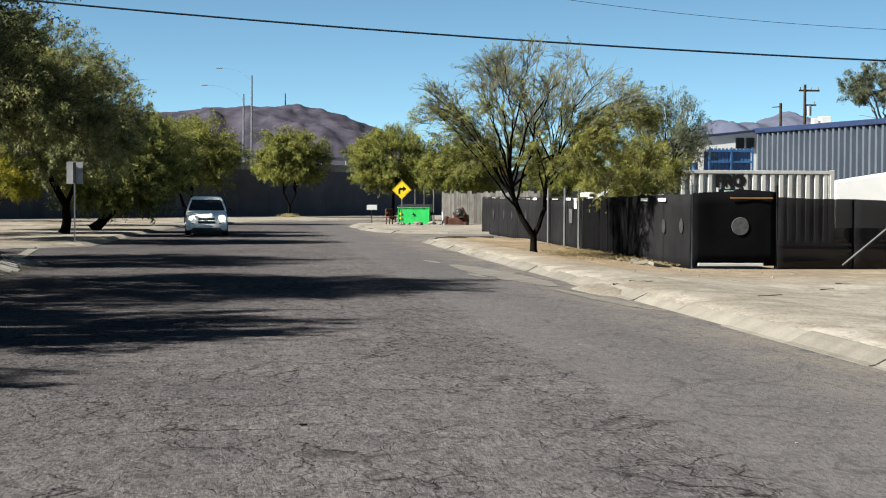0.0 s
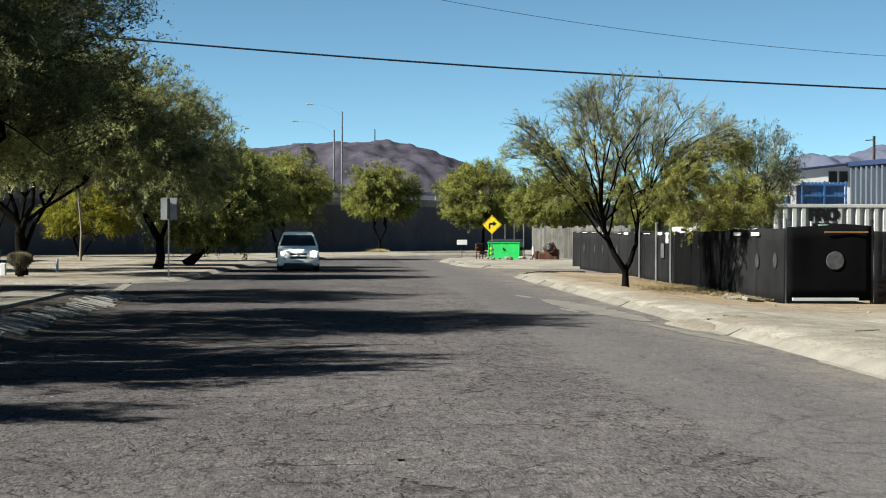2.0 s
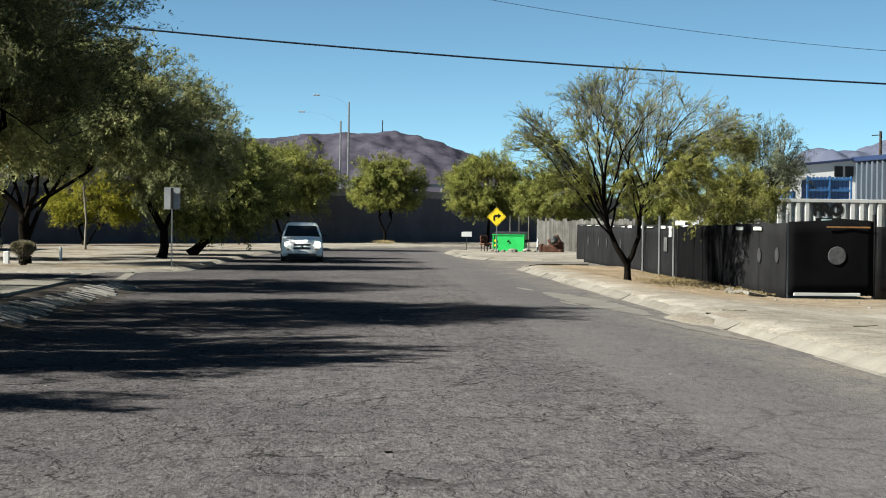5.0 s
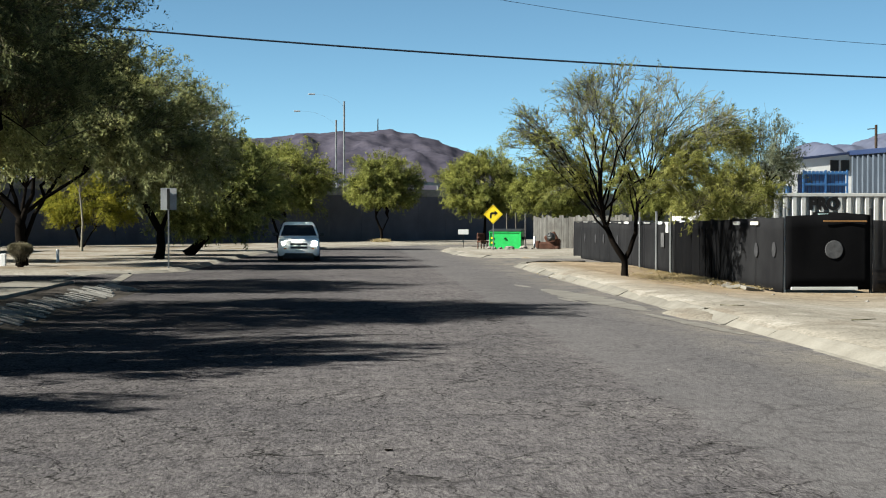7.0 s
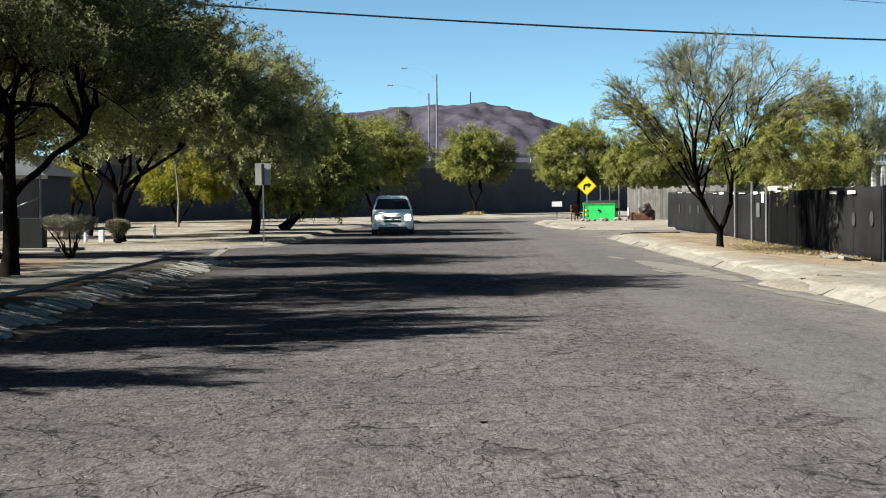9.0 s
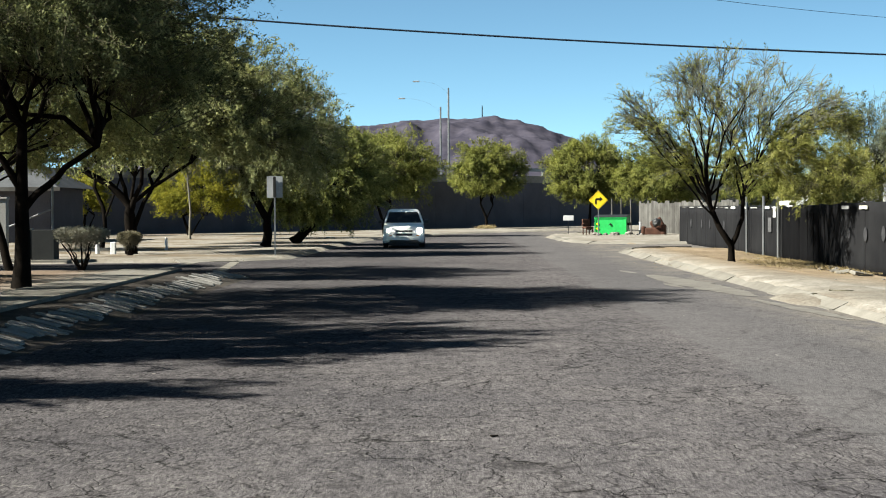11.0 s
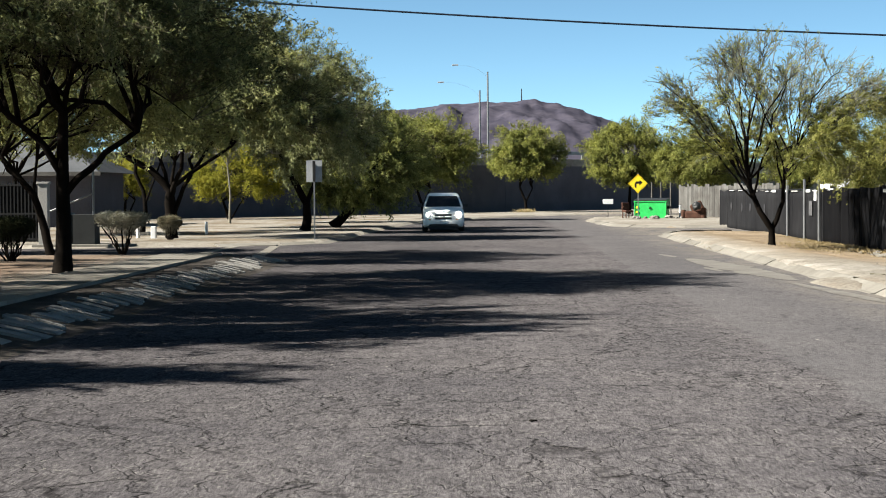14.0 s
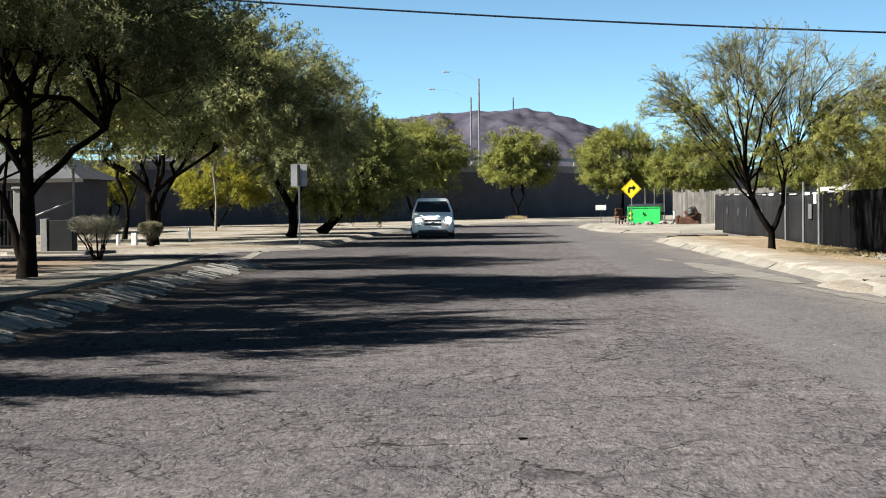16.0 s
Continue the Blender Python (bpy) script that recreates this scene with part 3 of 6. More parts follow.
    v, q = sprays(rng, spots[keep], ways[keep] * 0.5 + out[keep] * 0.6, out[keep], spray, droop, round(per_tip * 1.4), size * 0.82, size * 0.55)
    tagged(quick_mesh("crown", v, q, leaf, root), kind="stuff")
    return root


def vase_tree(at, label, stems, radius, centre, radii, leaf, bark, fine_bark, seed, limbs=25):
    """A thin-topped palo verde: limbs leave the stems low, arch out to a dome of fine bare twigs, and carry leafy sprays mostly low down."""
    rng = np.random.default_rng(seed)
    root = thing("tree", at, label, "tree", "street trees")
    centre, radii = np.array(centre, float), np.array(radii, float)
    heart = centre - np.array((0, 0, 0.55 * radii[2]))
    fine_stems = []
    for line, thick in stems:
        pts = np.array(line, float)
        fine = np.concatenate([bend(pts[i], (pts[i] + pts[i + 1]) / 2 + rng.normal(size=3) * 0.03, pts[i + 1], 4)[:-1]
                               for i in range(len(pts) - 1)] + [pts[-1:]])
        r = radius * thick * np.linspace(1.0, 0.42, len(fine))
        r[0] *= 1.2 if line is stems[0][0] else 1.0
        v, q = tubes([(fine, r)], 9)
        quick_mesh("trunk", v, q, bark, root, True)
        fine_stems.append((fine, r))
    boughs, twigs, spots, ways = [], [], [], []
    order = rng.permutation(limbs)
    for k in range(limbs):
        # low limbs leave low, on the fuller side only
        turn, share = k * 2.399 + seed, (order[k] + 0.5) / limbs
        full = math.cos(turn) > 0.2
        rise = -0.52 + 1.46 * share if full else 0.22 + 0.74 * share
        stem, r_stem = fine_stems[1 if math.cos(turn) > rng.uniform(-0.9, 0.9) else 0]
        i = int((len(stem) - 1) * min(1.0, 0.50 + 0.5 * share + rng.uniform(-0.1, 0.1)))
        flat = math.sqrt(max(0.05, 1 - rise * rise))
        end = centre + radii * np.array((math.cos(turn) * flat, math.sin(turn) * flat, rise)) * rng.uniform(0.88, 0.98)
        start = stem[i]
        rest = end - start
        knee = start + rest * np.array((0.42, 0.42, 0.62)) + np.array((0, 0, 0.25)) + rng.normal(size=3) * 0.15
        pts = bend(start, knee, end, 12)
        pts[1:-1] += rng.normal(size=(10, 3)) * 0.03
        r = np.linspace(min(r_stem[i] * 0.55, 0.036), 0.008, 12)
        boughs.append((pts, r))
        for j in range(11):
            m = int(rng.integers(3, 12))
            d = unit(unit(pts[m] - pts[m - 1]) * 0.7 + rng.normal(size=3) * 0.55 + unit(pts[m] - heart) * 0.8)
            ln = rng.uniform(0.6, 1.35)
            tip = pts[m] + d * ln
            over = np.linalg.norm((tip - centre) / radii)
            if over > 1.0:
                tip = centre + (tip - centre) / over * rng.uniform(0.93, 1.0)
            mid = (pts[m] + tip) / 2 + rng.normal(size=3) * 0.08 + np.array((0, 0, 0.10))
            branch = bend(pts[m], mid, tip, 7)
            boughs.append((branch, np.linspace(r[m] * 0.55, 0.005, 7)))
            for t in range(11):
                n = int(rng.integers(1, 7))
                w = unit(unit(branch[n] - branch[n - 1]) * 0.8 + rng.normal(size=3) * 0.45 + unit(branch[n] - heart) * 0.7)
                tl = rng.uniform(0.28, 0.60)
                end_t = branch[n] + w * tl + np.array((0, 0, -0.10 * tl))
                bit = bend(branch[n], branch[n] + w * tl * 0.55 + np.array((0, 0, 0.05)), end_t, 4)
                twigs.append((bit, np.array((0.0080, 0.0070, 0.0060, 0.0045))))
                for u in (1, 2, 3):
                    spots.append(bit[u])
                    ways.append(w)
    grow_limbs(boughs, 12, bark, root, TWIG)
    v, q = tubes(twigs, 3)
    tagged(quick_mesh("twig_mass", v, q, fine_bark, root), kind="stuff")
    spots, ways = np.array(spots), np.array(ways)
    high = (spots[:, 2] - centre[2]) / radii[2]
    clump = np.array([noise.noise(Vector(p * 1.3 + seed)) for p in spots])
    side = (spots[:, 0] - centre[0]) / radii[0]
    leafy = np.clip(0.40 - 1.25 * high + 0.40 * side * np.clip(1.0 - 1.6 * high, 0, 1), 0.15, 1.0) + np.clip(0.7 - 1.0 * high, 0.06, 1.0) * 0.8 * clump
    out = unit((spots - centre) / radii ** 2)
    keep = rng.uniform(size=len(spots)) < leafy
    thick = keep & (high < 0.3)
    sparse = keep & (high >= 0.3)
    v, q = sprays(rng, spots[thick], ways[thick] + out[thick] * 0.2, out[thick], 0.28, 0.35, 46, 0.056, 0.036)
    v2, q2 = sprays(rng, spots[sparse], ways[sparse], out[sparse], 0.24, 0.2, 20, 0.046, 0.022)
    v, q = np.concatenate([v, v2]), np.concatenate([q, q2 + len(v)])
    tagged(quick_mesh("crown", v, q, leaf, root), kind="stuff")
    return root


# ---- setting: ground, road, kerbs ----
ROAD = [(-5.2, -40), (-5.2, 46), (-8.5, 47.5), (-26, 49), (-26, 56.5), (-9, 58), (-5.7, 61), (-5.4, 75), (-4.7, 95), (-3.2, 107), (-0.4, 118),
        (4.5, 128.5), (12, 137.5), (60, 190), (70, 180), (24, 133), (12, 122), (7.6, 116), (5.9, 110), (5.4, 104), (5.5, 92), (6.4, 85.2), (9, 83.6), (40, 83),
        (40, 73), (9.6, 73), (7.1, 71.6), (6.3, 68), (6.3, -40)]


def inside(x, y, poly):
    hit = False
    for (ax, ay), (bx, by) in zip(poly, poly[1:] + poly[:1]):
        if (ay > y) != (by > y) and x < (bx - ax) * (y - ay) / (by - ay) + ax:
            hit = not hit
    return hit


def edge_distance(x, y, poly):
    best = 1e9
    for (ax, ay), (bx, by) in zip(poly, poly[1:] + poly[:1]):
        dx, dy = bx - ax, by - ay
        u = max(0.0, min(1.0, ((x - ax) * dx + (y - ay) * dy) / (dx * dx + dy * dy)))
        best = min(best, math.hypot(x - ax - u * dx, y - ay - u * dy))
    return best


def verge_height(x, y):
    if -6.74 < x < -5.0 and y < 44.5:
        return -0.09
    z = 0.11 + 0.025 * noise.noise(Vector((x * 0.6, y * 0.6, 0.0)))
    if 6.5 < x < 8.2 and y < 67:
        z = 0.15 + 0.03 * min(1.0, (x - 6.6) / 0.35) * min(1.0, (8.2 - x) / 0.6) + 0.012 * noise.noise(Vector((x * 1.5, y * 0.9, 4.0)))
    if x > 8.0 and y < 90:
        z -= 0.18 * min(1.0, (x - 8.0) / 2.6) * max(0.25, min(1.0, (78.0 - y) / 28.0))
    if x < -5.0 and y < 46.5:
        fade = max(0.0, min(1.0, (46.5 - y) / 2.5))
        z = 0.05 + fade * (0.20 * max(0.0, min(1.0, (-5.2 - x) / 1.05)) + 0.02 * noise.noise(Vector((x * 1.3, y * 1.3, 2.0))))
    return z


def ground_sheet():
    xs = sorted({-4000, -1500, -600, -300, -160, -100, -70, -50, 50, 70, 100, 160, 300, 600, 1500, 4000}
                | {round(-40 + 2.0 * i, 2) for i in range(14)} | {round(-13 + 0.35 * i, 2) for i in range(77)} | {round(14 + 2 * i, 2) for i in range(17)})
    ys = sorted({-4000, -1000, -300, -100, 230, 300, 450, 700, 1200, 2000, 4000} | {-50, -20, 0} | {round(5 + 0.8 * i, 2) for i in range(206)} | {175, 185, 200})
    verts, quads = [], []
    for y in ys:
        for x in xs:
            z = 0.08
            if -45 < x < 72 and -45 < y < 195:
                d = edge_distance(x, y, ROAD)
                z = -0.06 if inside(x, y, ROAD) or d < 0.12 else verge_height(x, y)
            verts.append((x, y, z))
    w = len(xs)
    for j in range(len(ys) - 1):
        for i in range(w - 1):
            quads.append((j * w + i, j * w + i + 1, (j + 1) * w + i + 1, (j + 1) * w + i))
    return tagged(quick_mesh("ground", verts, quads, DIRT, None, True), "pale sandy desert dirt beside the street", "ground", kind="structure")


def flat_sheet(name, outline, z, thick, material, label, category):
    bm = bmesh.new()
    top = [bm.verts.new((x, y, z)) for x, y in outline]
    face = bm.faces.new(top)
    out = bmesh.ops.extrude_face_region(bm, geom=[face])
    for v in out["geom"]:
        if isinstance(v, bmesh.types.BMVert):
            v.co.z -= thick
    bmesh.ops.recalc_face_normals(bm, faces=bm.faces)
    bmesh.ops.triangulate(bm, faces=[f for f in bm.faces if len(f.verts) > 4])
    return tagged(link_mesh(name, bm, material), label, category, kind="structure")


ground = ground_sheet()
road = flat_sheet("road", ROAD, 0.0, 0.05, ASPHALT, "worn grey asphalt street with fine cracks", "road")


def kerb(path, label, name="kerb", step=3.0, width=0.70, height=0.14):
    """Concrete kerb sections along the road's edge; the path runs with the road on its left."""
    root = thing(name, (0, 0, 0), label, "kerb", kind="structure")
    profile = [(-0.06, 0.006), (0.02, 0.02), (0.16, height * 0.7), (0.26, height), (width - 0.22, height + 0.012), (width - 0.22, -0.1), (-0.06, -0.1)]
    pts = [Vector((*p, 0)) for p in path]
    fine = []
    for a, b in zip(pts, pts[1:]):
        n = max(1, round((b - a).length / step))
        fine += [a.lerp(b, i / n) for i in range(n)]
    fine.append(pts[-1])
    ways = []
    for i in range(len(fine)):
        d = fine[min(i + 1, len(fine) - 1)] - fine[max(i - 1, 0)]
        ways.append(Vector((d.y, -d.x, 0)).normalized())
    for i in range(len(fine) - 1):
        bm = bmesh.new()
        a, b = fine[i], fine[i + 1]
        along = (b - a).normalized() * 0.008
        dz = random.uniform(-0.022, 0.006)
        ends = []
        for p, w in ((a + along, ways[i]), (b - along, ways[i + 1])):
            ends.append([bm.verts.new(p + w * u + Vector((0, 0, z + dz))) for u, z in profile])
        for e in ends:
            for v in e[2:5]:
                v.co += Vector((random.uniform(-0.012, 0.012), 0, random.uniform(-0.008, 0.004)))
        n = len(profile)
        for k in range(n):
            bm.faces.new((ends[0][k], ends[1][k], ends[1][(k + 1) % n], ends[0][(k + 1) % n]))
        bm.faces.new(ends[0][::-1])
        bm.faces.new(ends[1])
        bmesh.ops.recalc_face_normals(bm, faces=bm.faces)
        part("kerb_section", bm, CONCRETE, root)
    return root


kerb([(6.3, 0), (6.3, 68), (6.55, 70), (7.1, 71.6), (8.2, 72.7), (9.6, 73)], "pale concrete rolled kerb, chipped and dusty")
kerb([(12, 83.5), (9, 83.6), (7.3, 84.4), (6.4, 85.2), (5.8, 88), (5.5, 92), (5.4, 104), (5.9, 110), (7.6, 116), (12, 122), (24, 133)], "pale concrete kerb round the corner island", height=0.11)
kerb([(60, 190), (12, 137.5), (4.5, 128.5), (-0.4, 118), (-3.2, 107), (-4.7, 95), (-5.4, 75), (-5.7, 61), (-7, 59.2), (-9, 58)], "pale concrete kerb along the curve", height=0.08)


# much darker than the verge, so the gaps between slabs stand out
BANK_BASE = surface("bank_base", (0.026, 0.023, 0.020), (0.049, 0.043, 0.038), 2.0, 0.95, 0, 20, 0.02)


def bank():
    """The sloping concrete bank between the road and the footpath."""
    root = thing("bank", (0, 0, 0), "sloping rough concrete bank between road and footpath", "bank", kind="structure")
    y = 8.0
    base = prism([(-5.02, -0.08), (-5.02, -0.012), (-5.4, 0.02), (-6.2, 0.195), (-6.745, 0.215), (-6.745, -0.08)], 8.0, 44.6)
    part("slope", base, BANK_BASE, root, "dark slope under the slabs")
    while y < 44.2:
        ln = random.choice((0.14, 0.2, 0.26, 0.32, 0.4))
        low_x, high_x = -5.30 - random.uniform(0, 0.35), -6.16 + random.uniform(-0.08, 0.25)
        rise = lambda x: 0.03 + 0.225 * (-5.4 - x)
        proud = random.uniform(0.012, 0.030)
        outline = [(low_x, rise(low_x) - 0.05), (low_x - 0.02, rise(low_x) + proud * 0.6), (low_x * 0.5 + high_x * 0.5, rise(low_x * 0.5 + high_x * 0.5) + proud),
                   (high_x, rise(high_x) + proud * 0.7), (high_x, rise(high_x) - 0.05)]
        bm = prism(outline, 0.0, ln)
        for v in bm.verts:
            v.co.z += 0.010 * noise.noise(v.co * 7 + Vector((0, y * 7, 0)))
            v.co.y += 0.05 * noise.noise(v.co * 2.5 + Vector((0, y * 5, 3)))
        ob = part("bank_slab", bm, OLD_CONCRETE, root)
        ob.matrix_basis = pose(0, y, 0.0)
        y += ln + random.choice((0.10, 0.14, 0.2, 0.28, 0.4))
    end = part("bank_slab", box(-0.35, -0.28, -0.05, 0.35, 0.28, 0.07, 0.02), OLD_CONCRETE, root, "broken pale end slab")
    end.matrix_basis = pose(-5.72, 44.5, 0.07, -4, 12, 10)
    path = thing("footpath", (0, 0, 0), "dusty pale concrete footpath slabs", "footpath", kind="structure")
    y = 8.0
    while y < 44.0:
        part("paving_slab", box(-8.15, y + 0.01, 0.1, -6.75, y + 1.49, 0.275 + random.uniform(-0.005, 0.005), 0.01), CONCRETE, path)
        y += 1.5


bank()
patch = bmesh.new()
for x0, y0, x1, y1, half in ((5.0, 45.4, 5.75, 34.2, 0.46), (5.55, 33.2, 6.05, 27.0, 0.16), (4.55, 48.6, 4.75, 46.4, 0.12), (4.75, 40.2, 4.9, 38.0, 0.10)):
    ring, n = [], 70
    for side in (-1, 1):
        for i in range(n):
            u = i / (n - 1) if side < 0 else 1 - i / (n - 1)
            y = y0 + (y1 - y0) * u
            ragged = 0.45 * noise.noise(Vector((y * 0.9, side * 4.0, x0))) + 0.35 * noise.noise(Vector((y * 3.1, side * 4.0, x0))) + 0.2 * noise.noise(Vector((y * 9.0, side * 4.0, 1.0)))
            wide = half * math.sin(math.pi * (0.03 + 0.94 * u)) ** 0.6 * (1 + 0.9 * ragged)
            ring.append(patch.verts.new((x0 + (x1 - x0) * u + side * wide, y, 0.005 + 0.0004 * x0)))
    patch.faces.new(ring)
bmesh.ops.triangulate(patch, faces=patch.faces)
tagged(link_mesh("road_patch", patch, PATCH), "pale gritty patch on the asphalt beside the kerb", "road patch", kind="structure")


spill = bmesh.new()
rows = []
for j in range(19):
    v = j / 9 - 1
    row = []
    for i in range(15):
        u = i / 7 - 1
        wide = 1 + 0.25 * noise.noise(Vector((v * 2.2, 3.0, 0)))
        fall = max(0.0, 1 - (u * u + v * v)) ** 0.6
        x, y = 6.72 + 0.85 * u * wide, 32.6 + 2.4 * v
        row.append(spill.verts.new((x, y, -0.03 + 0.15 * fall * (1 + 0.18 * noise.noise(Vector((x * 2, y * 2, 5)))))))
    rows.append(row)
for a, b in zip(rows, rows[1:]):
    for i in range(14):
        spill.faces.new((a[i], a[i + 1], b[i + 1], b[i])).smooth = True
tagged(link_mesh("dirt_spill", spill, DIRT), "pale dirt washed over the kerb", "dirt", kind="structure")


# ---- far wall and hills ----
def far_wall():
    root = thing("wall_far", (0, 0, 0), "long dark grey masonry sound wall in shade", "wall", kind="structure")
    line = [Vector((-62, 72.5, 0)), Vector((-19, 123.5, 0)), Vector((8.5, 157, 0)), Vector((20, 171, 0))]
    for a, b in zip(line, line[1:]):
        n = max(1, round((b - a).length / 4.0))
        for i in range(n):
            p, q = a.lerp(b, i / n), a.lerp(b, (i + 1) / n)
            ang = math.degrees(math.atan2(q.y - p.y, q.x - p.x))
            ob = part("wall_panel", box(0.0, 0, -0.1, (q - p).length - 0.02, 0.25, 3.75), WALL_PAINT, root)
            ob.matrix_basis = pose(p.x, p.y, 0.05, 0, 0, ang)
            cap = part("coping", box(0.0, -0.04, 3.75, (q - p).length - 0.01, 0.29, 3.87), WALL_PAINT, root)
            cap.matrix_basis = pose(p.x, p.y, 0.05, 0, 0, ang)


far_wall()


def embankment():
    p, q = Vector((-60, 100, 0)), Vector((70, 255, 0))
    ang = math.degrees(math.atan2(q.y - p.y, q.x - p.x))
    ob = link_mesh("embankment", box(0, 0, -0.5, (q - p).length, 30, 5.0), DIRT)
    ob.matrix_basis = pose(p.x, p.y, 0, 0, 0, ang)
    tagged(ob, "tan earth embankment behind the sound wall", "embankment", kind="structure")
    rail = thing("guard_rail", (p.x, p.y, 5.0), "pale steel guard rail on the embankment", "guard rail", turn=ang)
    part("beam", box(0, 0.3, 0.45, (q - p).length, 0.38, 0.8), GALV, rail)
    for k in range(0, int((q - p).length), 4):
        part("post", box(k, 0.4, -0.1, k + 0.12, 0.52, 0.8), GALV, rail)


embankment()


def ridge(name, y, x0, x1, crest, depth, material, label, rough, jag=0.012):
    """A distant range: a crest line given by a function, falling to the plain."""
    nx, ny = 300, 44
    verts, quads = [], []
    for j in range(ny + 1):
        v = j / ny
        for i in range(nx + 1):
            x = x0 + (x1 - x0) * i / nx
            top = crest(x) * (1 + jag * noise.fractal(Vector((x * rough * 5, 9.0, 2.0)), 1.0, 2.0, 4))
            fall = math.sin(min(1.0, v * 1.25) * math.pi / 2) if v < 0.8 else math.cos((v - 0.8) / 0.2 * math.pi / 2)
            n = noise.fractal(Vector((x * rough, (y + v * depth) * rough, 5.0)), 1.0, 2.1, 5)
            g = noise.fractal(Vector((x * rough * 4.0, v * 5.0, 1.0)), 0.8, 2.0, 5)
            z = top * fall * (1 + 0.22 * n * abs(v - 0.8)) + top * 0.09 * g * max(0.0, math.sin(min(1.0, v / 0.8) * math.pi))
            verts.append((x + 0.0, y + depth * (v - 0.8), max(z, -2.0) if 0 < j < ny else -2.0))
    w = nx + 1
    for j in range(ny):
        for i in range(nx):
            quads.append((j * w + i, j * w + i + 1, (j + 1) * w + i + 1, (j + 1) * w + i))
    return tagged(quick_mesh(name, verts, quads, material, None, True), label, "hill", kind="structure")


# distance haze is mixed into both hill colours as purple and blue
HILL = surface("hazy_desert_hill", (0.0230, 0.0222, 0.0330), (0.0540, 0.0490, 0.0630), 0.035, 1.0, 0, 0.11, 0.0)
FAR_HILL = surface("hazed_far_hill", (0.046, 0.053, 0.082), (0.066, 0.071, 0.098), 0.006, 1.0, 0, 0.05, 0.0)


def crest_of(marks, far):
    tan_a, tan_e = [m[0] for m in marks], [m[1] for m in marks]
    return lambda x: far * float(np.interp(x / far, tan_a, tan_e))


crest_main = crest_of([(-0.3, 0.004), (-0.14, 0.034), (-0.08, 0.044), (-0.045, 0.0468), (-0.028, 0.0485), (-0.007, 0.0497), (0.0165, 0.0510), (0.034, 0.0483),
                       (0.048, 0.0437), (0.065, 0.0372), (0.08, 0.027), (0.10, 0.014), (0.13, 0.006), (0.3, 0.003)], 2400)
crest_right = crest_of([(0.08, 0.004), (0.18, 0.008), (0.225, 0.022), (0.254, 0.0417), (0.263, 0.0440), (0.2765, 0.0425), (0.29, 0.0472), (0.3035, 0.0493),
                        (0.32, 0.043), (0.36, 0.034), (0.45, 0.025), (0.56, 0.015)], 3600)


ridge("hill", 2400, -700, 700, crest_main, 900, HILL, "rounded brown desert hill with haze in its colour", 0.006)
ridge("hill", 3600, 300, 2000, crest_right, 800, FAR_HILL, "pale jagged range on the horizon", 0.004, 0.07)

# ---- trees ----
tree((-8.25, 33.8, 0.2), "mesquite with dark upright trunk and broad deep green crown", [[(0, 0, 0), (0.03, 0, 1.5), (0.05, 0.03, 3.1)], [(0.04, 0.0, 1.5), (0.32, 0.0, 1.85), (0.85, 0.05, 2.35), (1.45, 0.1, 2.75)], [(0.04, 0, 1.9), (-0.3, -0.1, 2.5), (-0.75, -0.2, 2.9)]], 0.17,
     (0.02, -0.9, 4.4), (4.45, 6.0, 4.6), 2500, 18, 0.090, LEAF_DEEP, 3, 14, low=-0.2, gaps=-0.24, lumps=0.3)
tree((-11.1, 44.5, 0.06), "mesquite with slender leaning trunk over bare dirt", [[(0, 0, 0), (-0.2, 0, 0.8), (-0.5, 0.1, 1.7), (-1.35, 0.2, 2.65)], [(-0.25, 0, 0.85), (-0.5, 0.1, 1.7), (-0.4, 0.1, 2.6)]], 0.125,
     (0.2, 1.6, 5.5), (5.2, 6.4, 3.1), 1550, 14, 0.128, LEAF_OLIVE, 5, 11, low=-0.85, gaps=-0.24)
tree((-11.0, 22.0, 0.2), "mesquite beside the footpath", [[(0, 0, 0), (0.1, 0.1, 2.2)]], 0.15,
     (0.6, 0.0, 4.9), (4.8, 5.1, 2.6), 1200, 14, 0.17, LEAF_OLIVE, 8, 8, gaps=-0.02, low=-0.8)
tree((-12.0, 66, 0.1), "large mesquite with thick forked dark trunk", [[(0, 0, 0), (-0.09, 0, 1.3), (-0.06, 0, 1.8), (-0.79, 0, 2.58), (-1.8, 0, 3.15)], [(-0.05, 0, 1.4), (0.12, 0, 1.95), (0.69, 0.1, 2.42), (2.18, 0.2, 3.38)],
     [(-0.07, 0, 1.6), (-0.25, 0.2, 2.4), (-0.52, 0.3, 3.3)], [(0.0, -0.05, 1.7), (0.42, -0.2, 2.6), (0.5, -0.3, 4.1)], [(0.05, 0.1, 0.9), (0.4, 0.3, 1.9), (0.75, 0.5, 2.5)]], 0.20,
     (2.1, 0, 5.3), (5.4, 4.6, 3.7), 1750, 15, 0.138, LEAF_BRONZE, 11, 11, low=-0.62, gaps=-0.3, bare=0.25, lace=0.85)
tree((-8.2, 77, 0.1), "mesquite with curved dark trunk and thin feathery top", [[(0, 0, 0), (0.12, 0, 0.6), (0.1, 0, 1.2), (-0.3, 0, 1.9), (-0.9, 0, 2.9)], [(0.1, 0, 1.1), (0.4, 0.1, 2.0), (0.6, 0.1, 2.9)]], 0.22,
     (0.6, 0, 5.2), (3.5, 3.4, 3.5), 1150, 16, 0.130, LEAF_DUSTY, 17, 9, bare=0.62, fine_bark=PALE_BARK, low=-0.9, gaps=-0.3, thin=0.15, lace=0.75)
